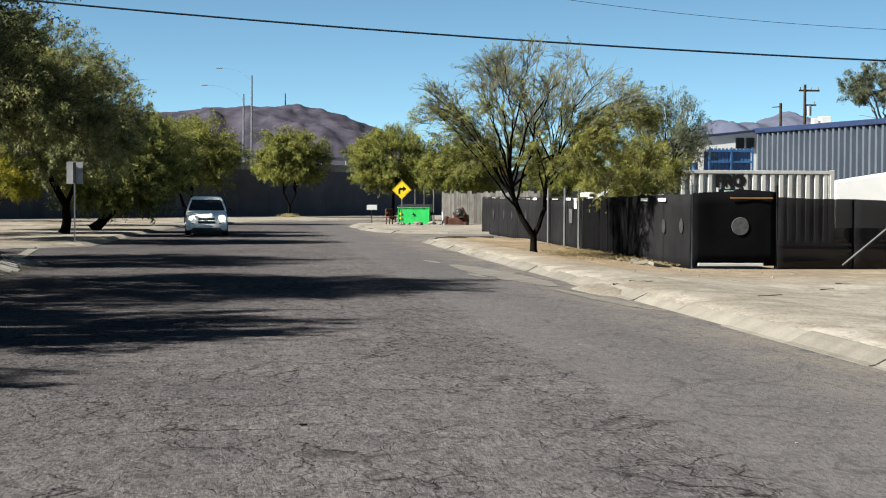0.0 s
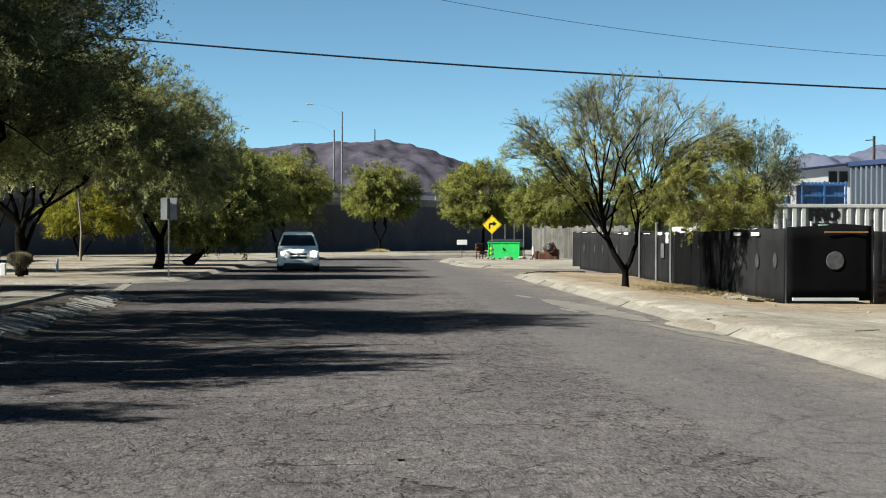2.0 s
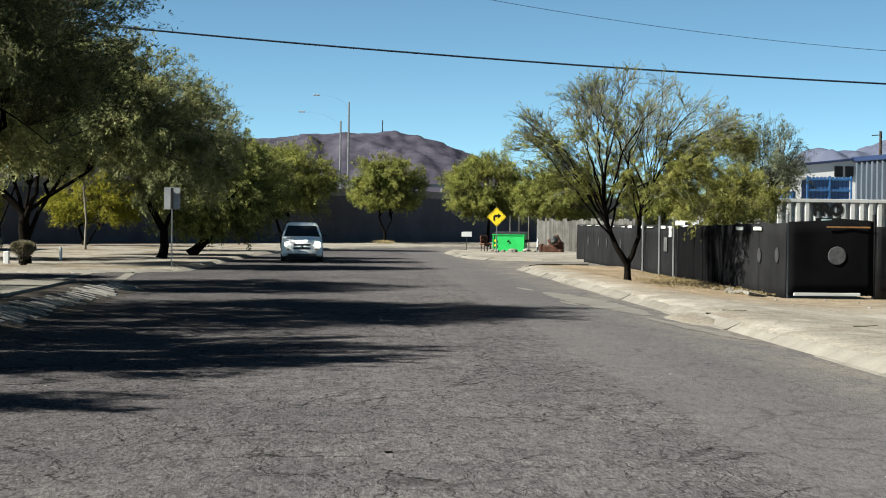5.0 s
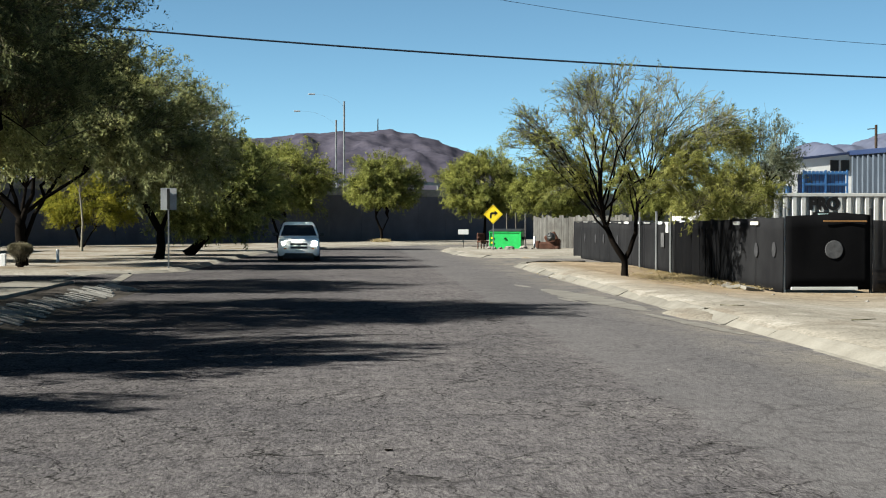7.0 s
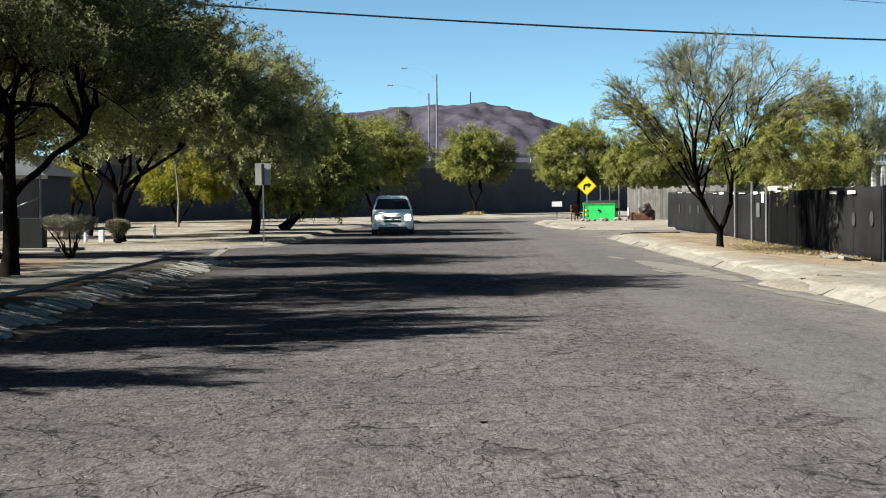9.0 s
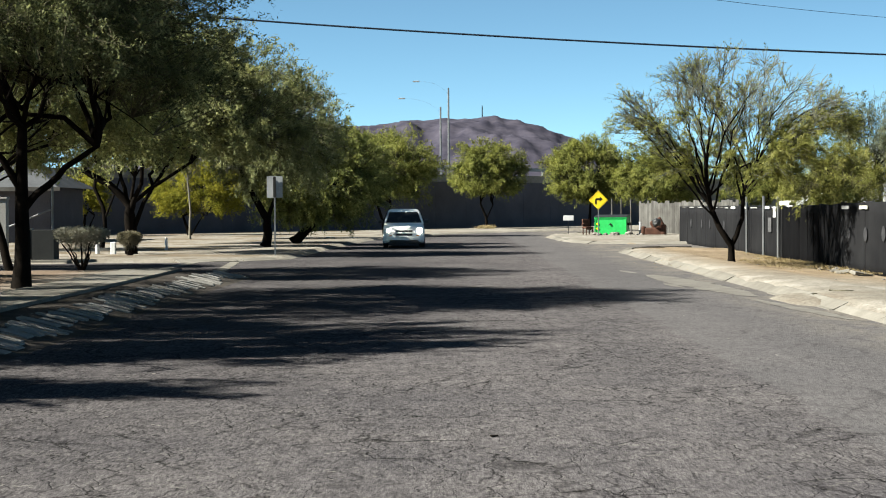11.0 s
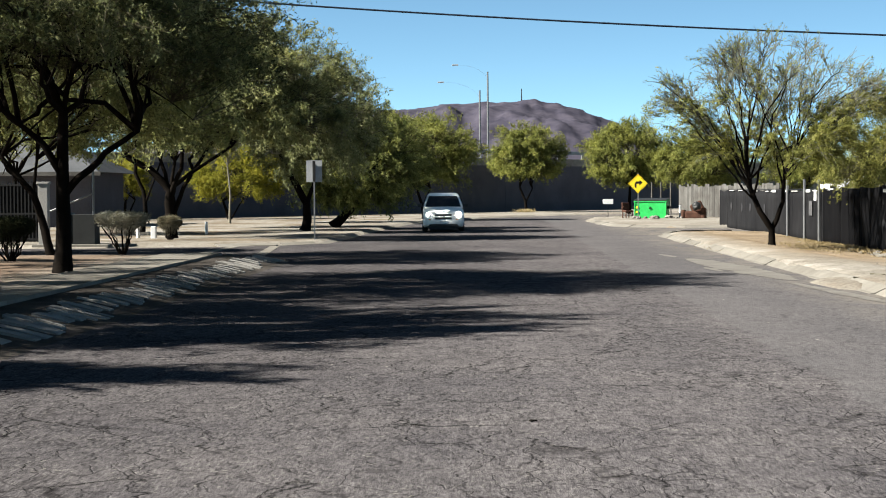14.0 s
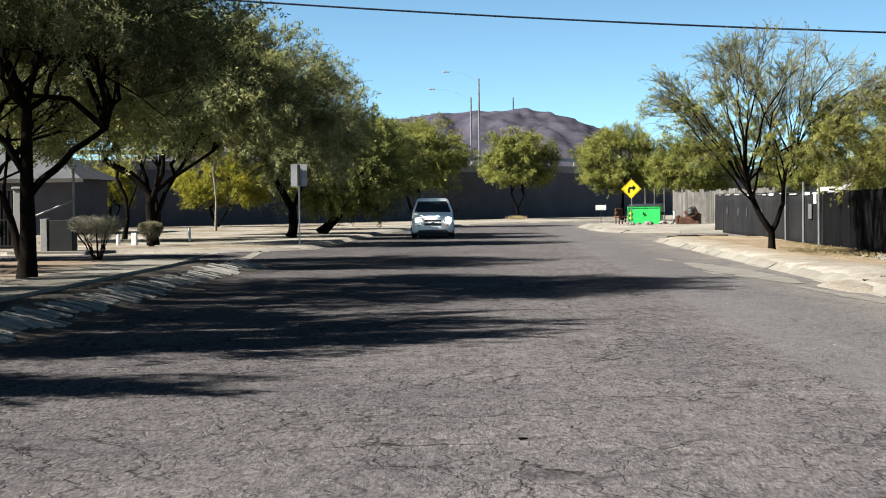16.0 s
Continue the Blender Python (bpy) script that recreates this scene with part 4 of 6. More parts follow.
tree((-7.7, 85, 0.1), "leaning mesquite with branches drooping to the sand", [[(0, 0, 0), (0.7, 0, 0.7), (1.7, 0.1, 1.6)]], 0.26,
     (1.0, 0, 3.2), (4.1, 3.2, 3.0), 1150, 16, 0.142, LEAF_MID, 23, 9, low=-0.98, gaps=-0.35)
tree((-4.3, 110, 0.1), "palo verde with wide green crown before the wall", [[(0, 0, 0), (-0.1, 0, 0.8), (-0.45, 0, 1.9)], [(0, 0, 0.8), (0.4, 0, 1.9)]], 0.13,
     (-0.4, 0, 4.25), (4.3, 3.8, 2.75), 1350, 13, 0.150, LEAF_GREEN, 29, 8, bare=0.12, low=-0.8)
tree((2.6, 142, 0.1), "rounded palo verde with yellow-green crown", [[(0, 0, 0), (-0.05, 0, 0.9), (-0.5, 0, 2.0)], [(-0.03, 0, 0.8), (0.5, 0, 1.9)]], 0.14,
     (0.0, 0, 4.7), (3.4, 3.3, 2.7), 1050, 12, 0.175, LEAF_GREEN, 31, 8, low=-0.75)
tree((9.85, 130, 0.1), "dense palo verde with drooping yellow-green crown", [[(0, 0, 0), (0.1, 0, 2.0)]], 0.15,
     (0.0, 0, 4.5), (3.6, 3.4, 2.8), 1200, 12, 0.170, LEAF_GREEN, 37, 8, low=-0.9)
tree((14.4, 120, 0.1), "palo verde behind weathered board fence", [[(0, 0, 0), (0.1, 0, 1.8)]], 0.14,
     (-0.3, 0, 3.9), (3.6, 3.0, 2.2), 950, 12, 0.163, LEAF_GREEN, 41, 7, low=-0.9)
tree((20.5, 118, 0.1), "palo verde behind weathered board fence", [[(0, 0, 0), (0.1, 0, 1.8)]], 0.14,
     (-0.3, 0, 3.6), (3.6, 3.0, 2.0), 420, 16, 0.17, LEAF_GREEN, 42, 7, low=-0.9)
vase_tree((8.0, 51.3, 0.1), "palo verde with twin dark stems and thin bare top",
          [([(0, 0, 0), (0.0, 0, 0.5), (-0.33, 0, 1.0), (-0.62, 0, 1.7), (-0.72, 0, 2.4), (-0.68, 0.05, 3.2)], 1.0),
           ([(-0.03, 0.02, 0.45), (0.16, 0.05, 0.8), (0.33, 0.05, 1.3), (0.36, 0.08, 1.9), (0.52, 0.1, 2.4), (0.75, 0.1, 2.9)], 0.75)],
          0.108, (0.0, 0, 3.55), (3.5, 3.2, 2.42), LEAF_PALE, BARK, SUNLIT_TWIG, 43, 32)
tree((17.6, 75, 0.1), "tall grey-green tree behind the container", [[(0, 0, 0), (0, 0, 2.6)]], 0.14,
     (0.0, 0, 4.3), (1.75, 1.7, 2.35), 300, 19, 0.10, LEAF_GREY, 47, 10, group="yard trees", bare=0.3, lace=0.9, spray=0.62, gather=0.15)
tree((54.2, 150, 0.1), "tall eucalyptus with bare limbs and tufted crown", [[(0, 0, 0), (0.3, 0, 4), (0.2, 0, 7.5)]], 0.3,
     (0, 0, 11.2), (4.0, 3.6, 3.2), 150, 36, 0.2, LEAF_GREY, 53, 8, bark=PALE_BARK, group="yard trees", lumps=0.7)
tree((-23.4, 112, 0.1), "small yellow-green tree before the sound wall", [[(0, 0, 0), (0.1, 0, 1.2)], [(0.1, 0, 0), (0.7, 0, 1.3)]], 0.13,
     (0, 0, 2.7), (1.9, 1.8, 1.5), 360, 17, 0.128, LEAF_YELLOW, 59, 6, low=-0.8)
tree((-17.0, 114, 0.1), "yellow-flowering palo verde with spreading stems", [[(0, 0, 0), (-0.4, 0, 1.2)], [(0.1, 0, 0), (0.9, 0, 1.3)]], 0.12,
     (0.7, 0, 2.9), (3.6, 2.8, 2.0), 700, 17, 0.128, LEAF_YELLOW, 61, 7, low=-0.8)
tree((26.5, 116, 0.1), "palo verde behind the yard", [[(0, 0, 0), (0.1, 0, 1.8)]], 0.14,
     (-0.3, 0, 3.4), (3.4, 3.0, 1.9), 400, 17, 0.17, LEAF_GREEN, 45, 7, low=-0.9)
tree((11.9, 56.5, 0.05), "small dense palo verde leaning over the fence", [[(0, 0, 0), (-0.1, 0, 1.3)], [(0, 0, 0.3), (0.4, 0.1, 1.4)]], 0.07,
     (0.1, 0, 2.55), (1.9, 2.2, 1.15), 420, 20, 0.085, LEAF_PALE, 44, 7, low=-0.9, group="yard trees")
for x, y, seed, reach in ((-13.4, 30.5, 67, 4.0), (-15.6, 37.2, 71, 3.2), (-15.8, 23.5, 83, 4.2)):
    tree((x, y, 0.2), "mesquite set back from the footpath", [[(0, 0, 0), (0.1, 0.1, 2.0)]], 0.15,
         (0.2, 0, 4.3), (3.7, reach, 2.5), 330, 13, 0.18, LEAF_OLIVE, seed, 7, gaps=0.22, low=-0.8)
tree((-12.4, 15.3, 0.2), "small mesquite beside the footpath", [[(0, 0, 0), (0.1, 0.1, 2.0)]], 0.12,
     (0.9, 0, 4.3), (3.4, 1.6, 2.2), 380, 14, 0.17, LEAF_OLIVE, 79, 6, gaps=-0.25)
tree((-11.6, 26.8, 0.2), "mesquite beside the footpath", [[(0, 0, 0), (0.1, 0.1, 2.0)]], 0.13,
     (0.2, 0, 4.2), (4.2, 2.4, 2.3), 460, 13, 0.16, LEAF_OLIVE, 89, 7, gaps=0.18)
tree((-17.6, 52.4, 0.1), "mesquite beside the driveway", [[(0, 0, 0), (0.1, 0.1, 2.4)]], 0.15,
     (0.3, 0, 4.9), (3.5, 2.9, 2.3), 520, 14, 0.17, LEAF_OLIVE, 103, 7, gaps=-0.3)
tree((-19.6, 72.0, 0.1), "broad mesquite beside the house", [[(0, 0, 0), (0.1, 0.1, 2.4)]], 0.16,
     (0.4, 0, 4.9), (4.6, 3.4, 2.5), 520, 14, 0.17, LEAF_OLIVE, 73, 7, gaps=-0.2, low=-0.75)
tree((-15.3, 84.5, 0.1), "mesquite with high crown on bare sand", [[(0, 0, 0), (0.1, 0, 1.0), (-0.1, 0.1, 2.0), (0.1, 0.1, 3.2)]], 0.13,
     (0.5, 0, 5.7), (3.4, 3.4, 2.3), 560, 14, 0.15, LEAF_OLIVE, 97, 7, gaps=-0.2)
tree((-14.6, 98.0, 0.1), "slender pale-barked tree beside the yellow trees", [[(0, 0, -0.1), (0.05, 0, 1.5), (-0.1, 0, 3.2)]], 0.075,
     (0.6, 0, 5.5), (3.0, 3.2, 2.2), 480, 14, 0.16, LEAF_OLIVE, 101, 7, gaps=-0.2, bark=PALE_BARK, fine_bark=TWIG)
tree((-15.2, 76.5, 0.1), "mesquite with high crown on bare sand", [[(0, 0, 0), (0.15, 0, 0.9), (0.05, 0.1, 1.8), (-0.3, 0.1, 2.6), (-0.2, 0.1, 3.6)], [(0.12, 0, 1.2), (0.5, 0.1, 2.2), (0.9, 0.2, 3.4)]], 0.11,
     (0.4, 0, 6.0), (3.3, 3.2, 2.2), 480, 14, 0.16, LEAF_OLIVE, 107, 7, gaps=-0.15)


# ---- the van ----
def loft(rows):
    """A skin through rings of equal length, closed at both ends."""
    bm = bmesh.new()
    rings = [[bm.verts.new(p) for p in r] for r in rows]
    n = len(rings[0])
    for a, b in zip(rings, rings[1:]):
        for i in range(n):
            bm.faces.new((a[i], a[(i + 1) % n], b[(i + 1) % n], b[i]))
    bm.faces.new(rings[0][::-1])
    bm.faces.new(rings[-1])
    bmesh.ops.recalc_face_normals(bm, faces=bm.faces)
    return bm


def panel(corners, thick):
    """A thin glazed or painted panel with real thickness, from four corners."""
    bm = bmesh.new()
    c = [Vector(p) for p in corners]
    n = (c[1] - c[0]).cross(c[3] - c[0]).normalized() * thick
    a, b = [bm.verts.new(p) for p in c], [bm.verts.new(p - n) for p in c]
    bm.faces.new(a)
    bm.faces.new(b[::-1])
    for i in range(4):
        bm.faces.new((a[i], b[i], b[(i + 1) % 4], a[(i + 1) % 4]))
    bmesh.ops.recalc_face_normals(bm, faces=bm.faces)
    return bm


def wheel(parent, x, y, side):
    w = part("wheel", rod((x - 0.10, y, 0.33), (x + 0.10, y, 0.33), 0.20, sides=24), DARK_STEEL, parent)
    bm = rod((x - 0.11, y, 0.33), (x + 0.11, y, 0.33), 0.33, sides=32)
    bmesh.ops.bevel(bm, geom=[e for e in bm.edges if e.calc_length() < 0.1], offset=0.035, segments=3, affect="EDGES")
    part("tyre", bm, TYRE, w)
    rim = bmesh.new()
    xo = x + side * 0.115
    rod((xo - 0.01, y, 0.33), (xo + 0.01, y, 0.33), 0.06, sides=12, bm=rim)
    for k in range(5):
        a = k * math.tau / 5
        rod((xo, y, 0.33), (xo, y + 0.2 * math.cos(a), 0.33 + 0.2 * math.sin(a)), 0.035, 0.028, 6, rim)
    part("rim", rim, CHROME, w, "silver five-spoke rim")


def van(at, turn):
    root = thing("minivan", at, "white minivan with dark glass and headlamps lit", "car", turn=turn)
    hw = 0.915

    def ring(y, low, belt, half, nose=0.0):
        # half a cross-section, mirrored: sill, flank, shoulder, bonnet or deck
        side = [(half - 0.05, low), (half - 0.005, low + 0.10), (half, (low + belt) / 2), (half - 0.015, belt - 0.10), (half - 0.07, belt - 0.02), (half * 0.55, belt + 0.035), (0.0, belt + 0.045)]
        return [(x, y, z) for x, z in side] + [(-x, y, z) for x, z in side[-2::-1]]

    rows = [ring(0.0, 0.34, 0.80, 0.66), ring(0.03, 0.28, 0.84, 0.78), ring(0.10, 0.25, 0.88, 0.85), ring(0.25, 0.24, 0.92, 0.89), ring(0.55, 0.22, 0.97, 0.905),
            ring(1.0, 0.22, 1.02, hw), ring(1.35, 0.22, 1.04, hw), ring(4.75, 0.22, 1.06, hw), ring(5.0, 0.24, 1.05, 0.90), ring(5.08, 0.30, 1.0, 0.86)]
    bm = loft(rows)
    for f in bm.faces:
        f.smooth = True
    part("body", bm, CAR_WHITE, root)

    def cage(y0, y1, z, half, r):
        return [(half - r, y0, z), (half, y0 + r, z), (half, y1 - r, z), (half - r, y1, z), (-half + r, y1, z), (-half, y1 - r, z), (-half, y0 + r, z), (-half + r, y0, z)]

    cab = loft([cage(1.12, 5.05, 1.03, 0.895, 0.06), cage(1.45, 4.98, 1.28, 0.825, 0.08), cage(2.02, 4.80, 1.62, 0.70, 0.12), cage(2.16, 4.72, 1.69, 0.64, 0.16), cage(2.4, 4.5, 1.72, 0.5, 0.2)])
    for f in cab.faces:
        f.smooth = True
    part("roof", cab, CAR_WHITE, root)
    part("windscreen", panel([(-0.79, 1.215, 1.10), (0.79, 1.215, 1.10), (0.63, 1.90, 1.555), (-0.63, 1.90, 1.555)], -0.03), TINTED, root, "dark reflective windscreen")
    part("rear_window", panel([(0.74, 5.045, 1.12), (-0.74, 5.045, 1.12), (-0.64, 4.84, 1.58), (0.64, 4.84, 1.58)], -0.03), TINTED, root)
    for s in (1, -1):
        for y0, y1, top0 in ((1.55, 2.45, 1.86), (2.53, 3.55, 2.53), (3.63, 4.72, 3.63)):
            part("side_window", panel([(s * 0.885, y0, 1.13), (s * 0.885, y1, 1.13), (s * 0.735, min(y1, 4.66), 1.58), (s * 0.735, max(top0, y0), 1.58)], 0.03 * -s), TINTED, root)
        part("door_seam", box(s * 0.912 - 0.006, 2.47, 0.35, s * 0.912 + 0.008, 2.485, 1.05), BLACK, root)
        lamp = loft([[(s * 0.50, 0.005, 0.69), (s * 0.78, 0.045, 0.67), (s * 0.82, 0.11, 0.86), (s * 0.60, 0.03, 0.85)],
                     [(s * 0.50, 0.20, 0.69), (s * 0.80, 0.28, 0.67), (s * 0.86, 0.36, 0.87), (s * 0.60, 0.26, 0.86)]])
        hl = part("headlamp", lamp, LAMP_GLASS, root)
        part("bulb", rod((s * 0.68, -0.015, 0.77), (s * 0.68, 0.07, 0.77), 0.125 if s > 0 else 0.06, sides=16), LAMP_ON, hl, "lit headlamp bulb")
        part("indicator", box(s * 0.60 - 0.06, -0.004, 0.52, s * 0.60 + 0.06, 0.06, 0.57, 0.01), AMBER, root)
        part("tail_lamp", box(s * 0.82 - 0.06, 4.98, 0.78, s * 0.82 + 0.06, 5.09, 1.12, 0.02), plain("red_lens", (0.45, 0.02, 0.015), 0.25), root)
        mirror = part("wing_mirror", box(s * 1.04 - 0.10, 1.62, 1.08, s * 1.04 + 0.10, 1.72, 1.24, 0.04), BLACK, root)
        part("mirror_arm", rod((s * 0.86, 1.66, 1.10), (s * 0.98, 1.67, 1.13), 0.03), BLACK, mirror)
        wheel(root, s * 0.80, 0.98, s)
        wheel(root, s * 0.80, 4.02, s)
        for yc in (0.98, 4.02):
            part("wheel_arch", rod((s * 0.78, yc, 0.34), (s * 0.918, yc, 0.34), 0.385, sides=28), BLACK, root)
    part("grille", box(-0.37, -0.012, 0.70, 0.37, 0.08, 0.785, 0.015), BLACK, root)
    part("lower_grille", box(-0.37, -0.012, 0.545, 0.37, 0.08, 0.635, 0.015), BLACK, root)
    part("grille_bar", box(-0.40, -0.025, 0.640, 0.40, 0.06, 0.695, 0.012), CAR_WHITE, root)
    part("emblem", box(-0.07, -0.034, 0.645, 0.07, -0.02, 0.69, 0.008), CHROME, root, "small chrome emblem")
    part("bumper_intake", box(-0.64, 0.0, 0.22, 0.64, 0.12, 0.39, 0.03), BLACK, root, "black lower bumper intake")
    part("skirt", box(-0.70, 0.05, 0.17, 0.70, 0.2, 0.27, 0.02), BLACK, root)
    part("number_plate", box(-0.16, -0.022, 0.43, 0.16, 0.02, 0.50, 0.004), WHITE_PAINT, root)
    part("wiper", rod((-0.5, 1.20, 1.10), (0.1, 1.33, 1.19), 0.012, sides=6), BLACK, root)
    part("underbody", box(-0.78, 0.3, 0.18, 0.78, 4.9, 0.3), BLACK, root)
    return root


van((-2.2, 78.0, 0.0), 2.0)


# ---- signs, posts and bins on the corner ----
def arrow_sign():
    root = thing("warning_sign", (8.27, 102, 0.0), "yellow diamond warning sign with bent arrow on steel post", "road sign", turn=-8)
    part("post", box(-0.03, 0.02, -0.1, 0.03, 0.07, 2.75), GALV, root)
    plate = box(-0.39, -0.004, -0.39, 0.39, 0.004, 0.39)
    bmesh.ops.transform(plate, matrix=pose(0, 0, 2.16, 0, 45, 0), verts=plate.verts)
    part("plate", plate, YELLOW, root)
    edge = bmesh.new()
    for k in range(4):
        bar = box(-0.355, -0.010, 0.345, 0.355, -0.005, 0.357)
        bmesh.ops.transform(bar, matrix=pose(0, 0, 2.16, 0, 45 + 90 * k, 0), verts=bar.verts)
        me = bpy.data.meshes.new("tmp")
        bar.to_mesh(me)
        edge.from_mesh(me)
        bar.free()
        bpy.data.meshes.remove(me)
    part("border", edge, INK, root)
    pts = [(-0.19, -0.23), (-0.09, -0.23), (-0.09, -0.01), (0.08, -0.01), (0.08, -0.10), (0.27, 0.06), (0.08, 0.22), (0.08, 0.12), (-0.11, 0.12), (-0.19, 0.04)]
    part("arrow", prism([(x, z + 2.16) for x, z in pts], -0.012, -0.005), INK, root, "black right-turn arrow")


arrow_sign()


def back_sign():
    root = thing("road_sign", (-6.25, 62, 0.05), "unpainted grey back of a road sign on a post", "road sign")
    part("post", box(-0.025, -0.05, -0.1, 0.025, 0.0, 2.72), GALV, root)
    part("plate", box(-0.275, 0.004, 2.08, 0.275, 0.010, 2.84, 0.002), ALUMINIUM, root)
    part("channel", box(-0.05, -0.06, 2.10, 0.05, -0.051, 2.82), DARK_STEEL, root)


back_sign()


def dumpster():
    root = thing("dumpster", (9.55, 107.6, 0.1), "bright green steel dumpster with dark lid", "dumpster", turn=-14)
    outline = [(-0.60, 0.0), (0.62, 0.0), (0.66, 1.12), (-0.60, 1.0)]
    bm = bmesh.new()
    side = [[bm.verts.new((x, y, z)) for y, z in outline] for x in (-0.97, 0.97)]
    bm.faces.new(side[0])
    bm.faces.new(side[1][::-1])
    for i in range(4):
        bm.faces.new((side[0][i], side[1][i], side[1][(i + 1) % 4], side[0][(i + 1) % 4]))
    bmesh.ops.recalc_face_normals(bm, faces=bm.faces)
    bmesh.ops.bevel(bm, geom=list(bm.edges), offset=0.012, segments=1, affect="EDGES")
    part("body", bm, GREEN, root)
    part("rim", box(-1.0, -0.64, 0.97, 1.0, -0.58, 1.04, 0.01), GREEN, root)
    for x in (-0.49, 0.49):
        lid = box(x - 0.49, -0.66, 0.0, x + 0.49, 0.70, 0.05, 0.015)
        bmesh.ops.transform(lid, matrix=pose(0, 0, 1.10, 4.5), verts=lid.verts)
        part("lid", lid, BLACK, root)
    for x in (-0.93, 0.93):
        part("rib", box(x - 0.03, -0.64, 0.06, x + 0.03, -0.60, 0.95, 0.006), GREEN, root)
    for s in (-1, 1):
        part("lifting_sleeve", box(s * 0.97, -0.35, 0.55, s * 1.1, 0.45, 0.72, 0.01), DARK_STEEL, root)
        part("sticker", box(-0.86, -0.650, 0.45 + 0.14 * s, -0.72, -0.636, 0.57 + 0.14 * s), YELLOW, root, "yellow sticker")
    part("emblem", prism([(-0.09, 0.56), (0.09, 0.56), (0.0, 0.72)], -0.652, -0.642), INK, root)
    for x in (-0.8, 0.8):
        for y in (-0.45, 0.45):
            part("foot", box(x - 0.06, y - 0.06, -0.1, x + 0.06, y + 0.06, 0.02), DARK_STEEL, root)


dumpster()


def small_items():
    r = thing("sign_board", (7.13, 111, 0.08), "small blank white sign board on thin stake", "sign")
    part("stake", rod((0, 0.02, -0.1), (0, 0.02, 1.0), 0.02, sides=8), DARK_STEEL, r)
    part("board", box(-0.32, -0.01, 0.86, 0.32, 0.01, 1.17, 0.004), WHITE_PAINT, r)
    r = thing("office_chair", (8.0, 106.4, 0.1), "broken dark brown chair beside the dumpster", "chair", turn=25)
    part("seat", box(-0.28, -0.26, 0.38, 0.26, 0.26, 0.50, 0.05), RUST, r)
    b = box(-0.26, 0.18, 0.5, 0.24, 0.30, 0.95, 0.05)
    part("backrest", b, RUST, r)
    for x in (-0.22, 0.2):
        for y in (-0.2, 0.2):
            part("leg", rod((x, y, -0.08), (x, y, 0.40), 0.035, sides=8), RUST, r)
    part("armrest", rod((-0.36, -0.25, 0.72), (-0.3, 0.2, 0.62), 0.03), RUST, r)
    r = thing("armchair", (12.0, 106.3, 0.1), "discarded brown armchair tipped by the board fence", "armchair", turn=-12)
    part("seat", box(-0.62, -0.4, -0.05, 0.5, 0.4, 0.42, 0.1), RUST, r)
    a = box(-0.15, -0.12, 0.0, 0.6, 0.14, 0.62, 0.1)
    bmesh.ops.transform(a, matrix=pose(0.05, 0.25, 0.25, 0, -28, 0), verts=a.verts)
    part("backrest", a, RUST, r)
    part("armrest", box(0.38, -0.42, -0.05, 0.66, 0.4, 0.62, 0.1), RUST, r)
    part("armrest", box(-0.80, -0.42, -0.05, -0.55, 0.4, 0.5, 0.1), RUST, r)
    bm = bmesh.new()
    bmesh.ops.create_icosphere(bm, subdivisions=3, radius=0.27, matrix=pose(12.05, 105.9, 0.82))
    for v in bm.verts:
        v.co += (v.co - Vector((12.05, 105.9, 0.82))) * 0.35 * noise.noise(v.co * 5)
    tagged(link_mesh("rubbish_bag", bm, BLACK), "black plastic rubbish bag on the armchair", "bag")
    for x, y, h, w in ((11.35, 108.5, 0.85, 0.075), (-11.6, 71.5, 0.62, 0.06), (-13.35, 66.4, 0.5, 0.075)):
        bm = rod((x, y, 0.0), (x, y, h), w, w * 0.96, 14)
        tagged(link_mesh("marker_post", bm, WHITE_PAINT), "short white marker post in sand", "post", "marker posts")
    bm = box(-12.72, 65.6, 0.05, -12.53, 65.8, 0.55, 0.02)
    tagged(link_mesh("utility_pedestal", bm, WHITE_PAINT), "small white utility box on the ground", "utility box")


small_items()


# ---- stones and dry grass ----
def stones():
    rng = np.random.default_rng(12)
    for k in range(46):
        if k < 9:
            x, y, r = rng.uniform(8.2, 11.5), rng.uniform(104.5, 106.2), rng.uniform(0.10, 0.24)
        elif k < 24:
            x, y, r = rng.uniform(10.2, 10.75), rng.uniform(44.8, 52), rng.uniform(0.05, 0.15)
        elif k < 36:
            x, y, r = rng.uniform(7.5, 13.5), rng.uniform(38, 44), rng.uniform(0.02, 0.06)
        else:
            x, y, r = rng.uniform(7.4, 10.4), rng.uniform(50, 70), rng.uniform(0.03, 0.07)
        bm = bmesh.new()
        bmesh.ops.create_icosphere(bm, subdivisions=2, radius=1.0)
        for v in bm.verts:
            v.co *= r * (1 + 0.45 * noise.noise(v.co * 1.7 + Vector((k * 3.1, 0, 0))))
            v.co.z = v.co.z * 0.6
        ob = link_mesh("stone", bm, STONE)
        ob.matrix_basis = pose(x, y, ((0.08 - 0.16 * min(1.0, (x - 8.0) / 2.6) * max(0.25, min(1.0, (78.0 - y) / 28.0))) if 8.5 < x and y < 90 else 0.11) + r * 0.3, 0, 0, rng.uniform(0, 360))
        tagged(ob, "small pale broken stone on the dirt", "stone", "stones")
    for x0, y0, dx, dy, dz in ((10.35, 45.3, 0.5, 0.3, 18), (10.2, 46.6, 0.42, 0.2, 150), (10.1, 47.0, 0.3, 0.2, 60)):
        bm = box(-dx / 2, -dy / 2, 0, dx / 2, dy / 2, 0.09, 0.015)
        ob = link_mesh("concrete_chunk", bm, CONCRETE)
        ob.matrix_basis = pose(x0, y0, -0.04, 8, 10, dz)
        tagged(ob, "broken pale concrete chunk beside the fence", "rubble", "rubble")


stones()


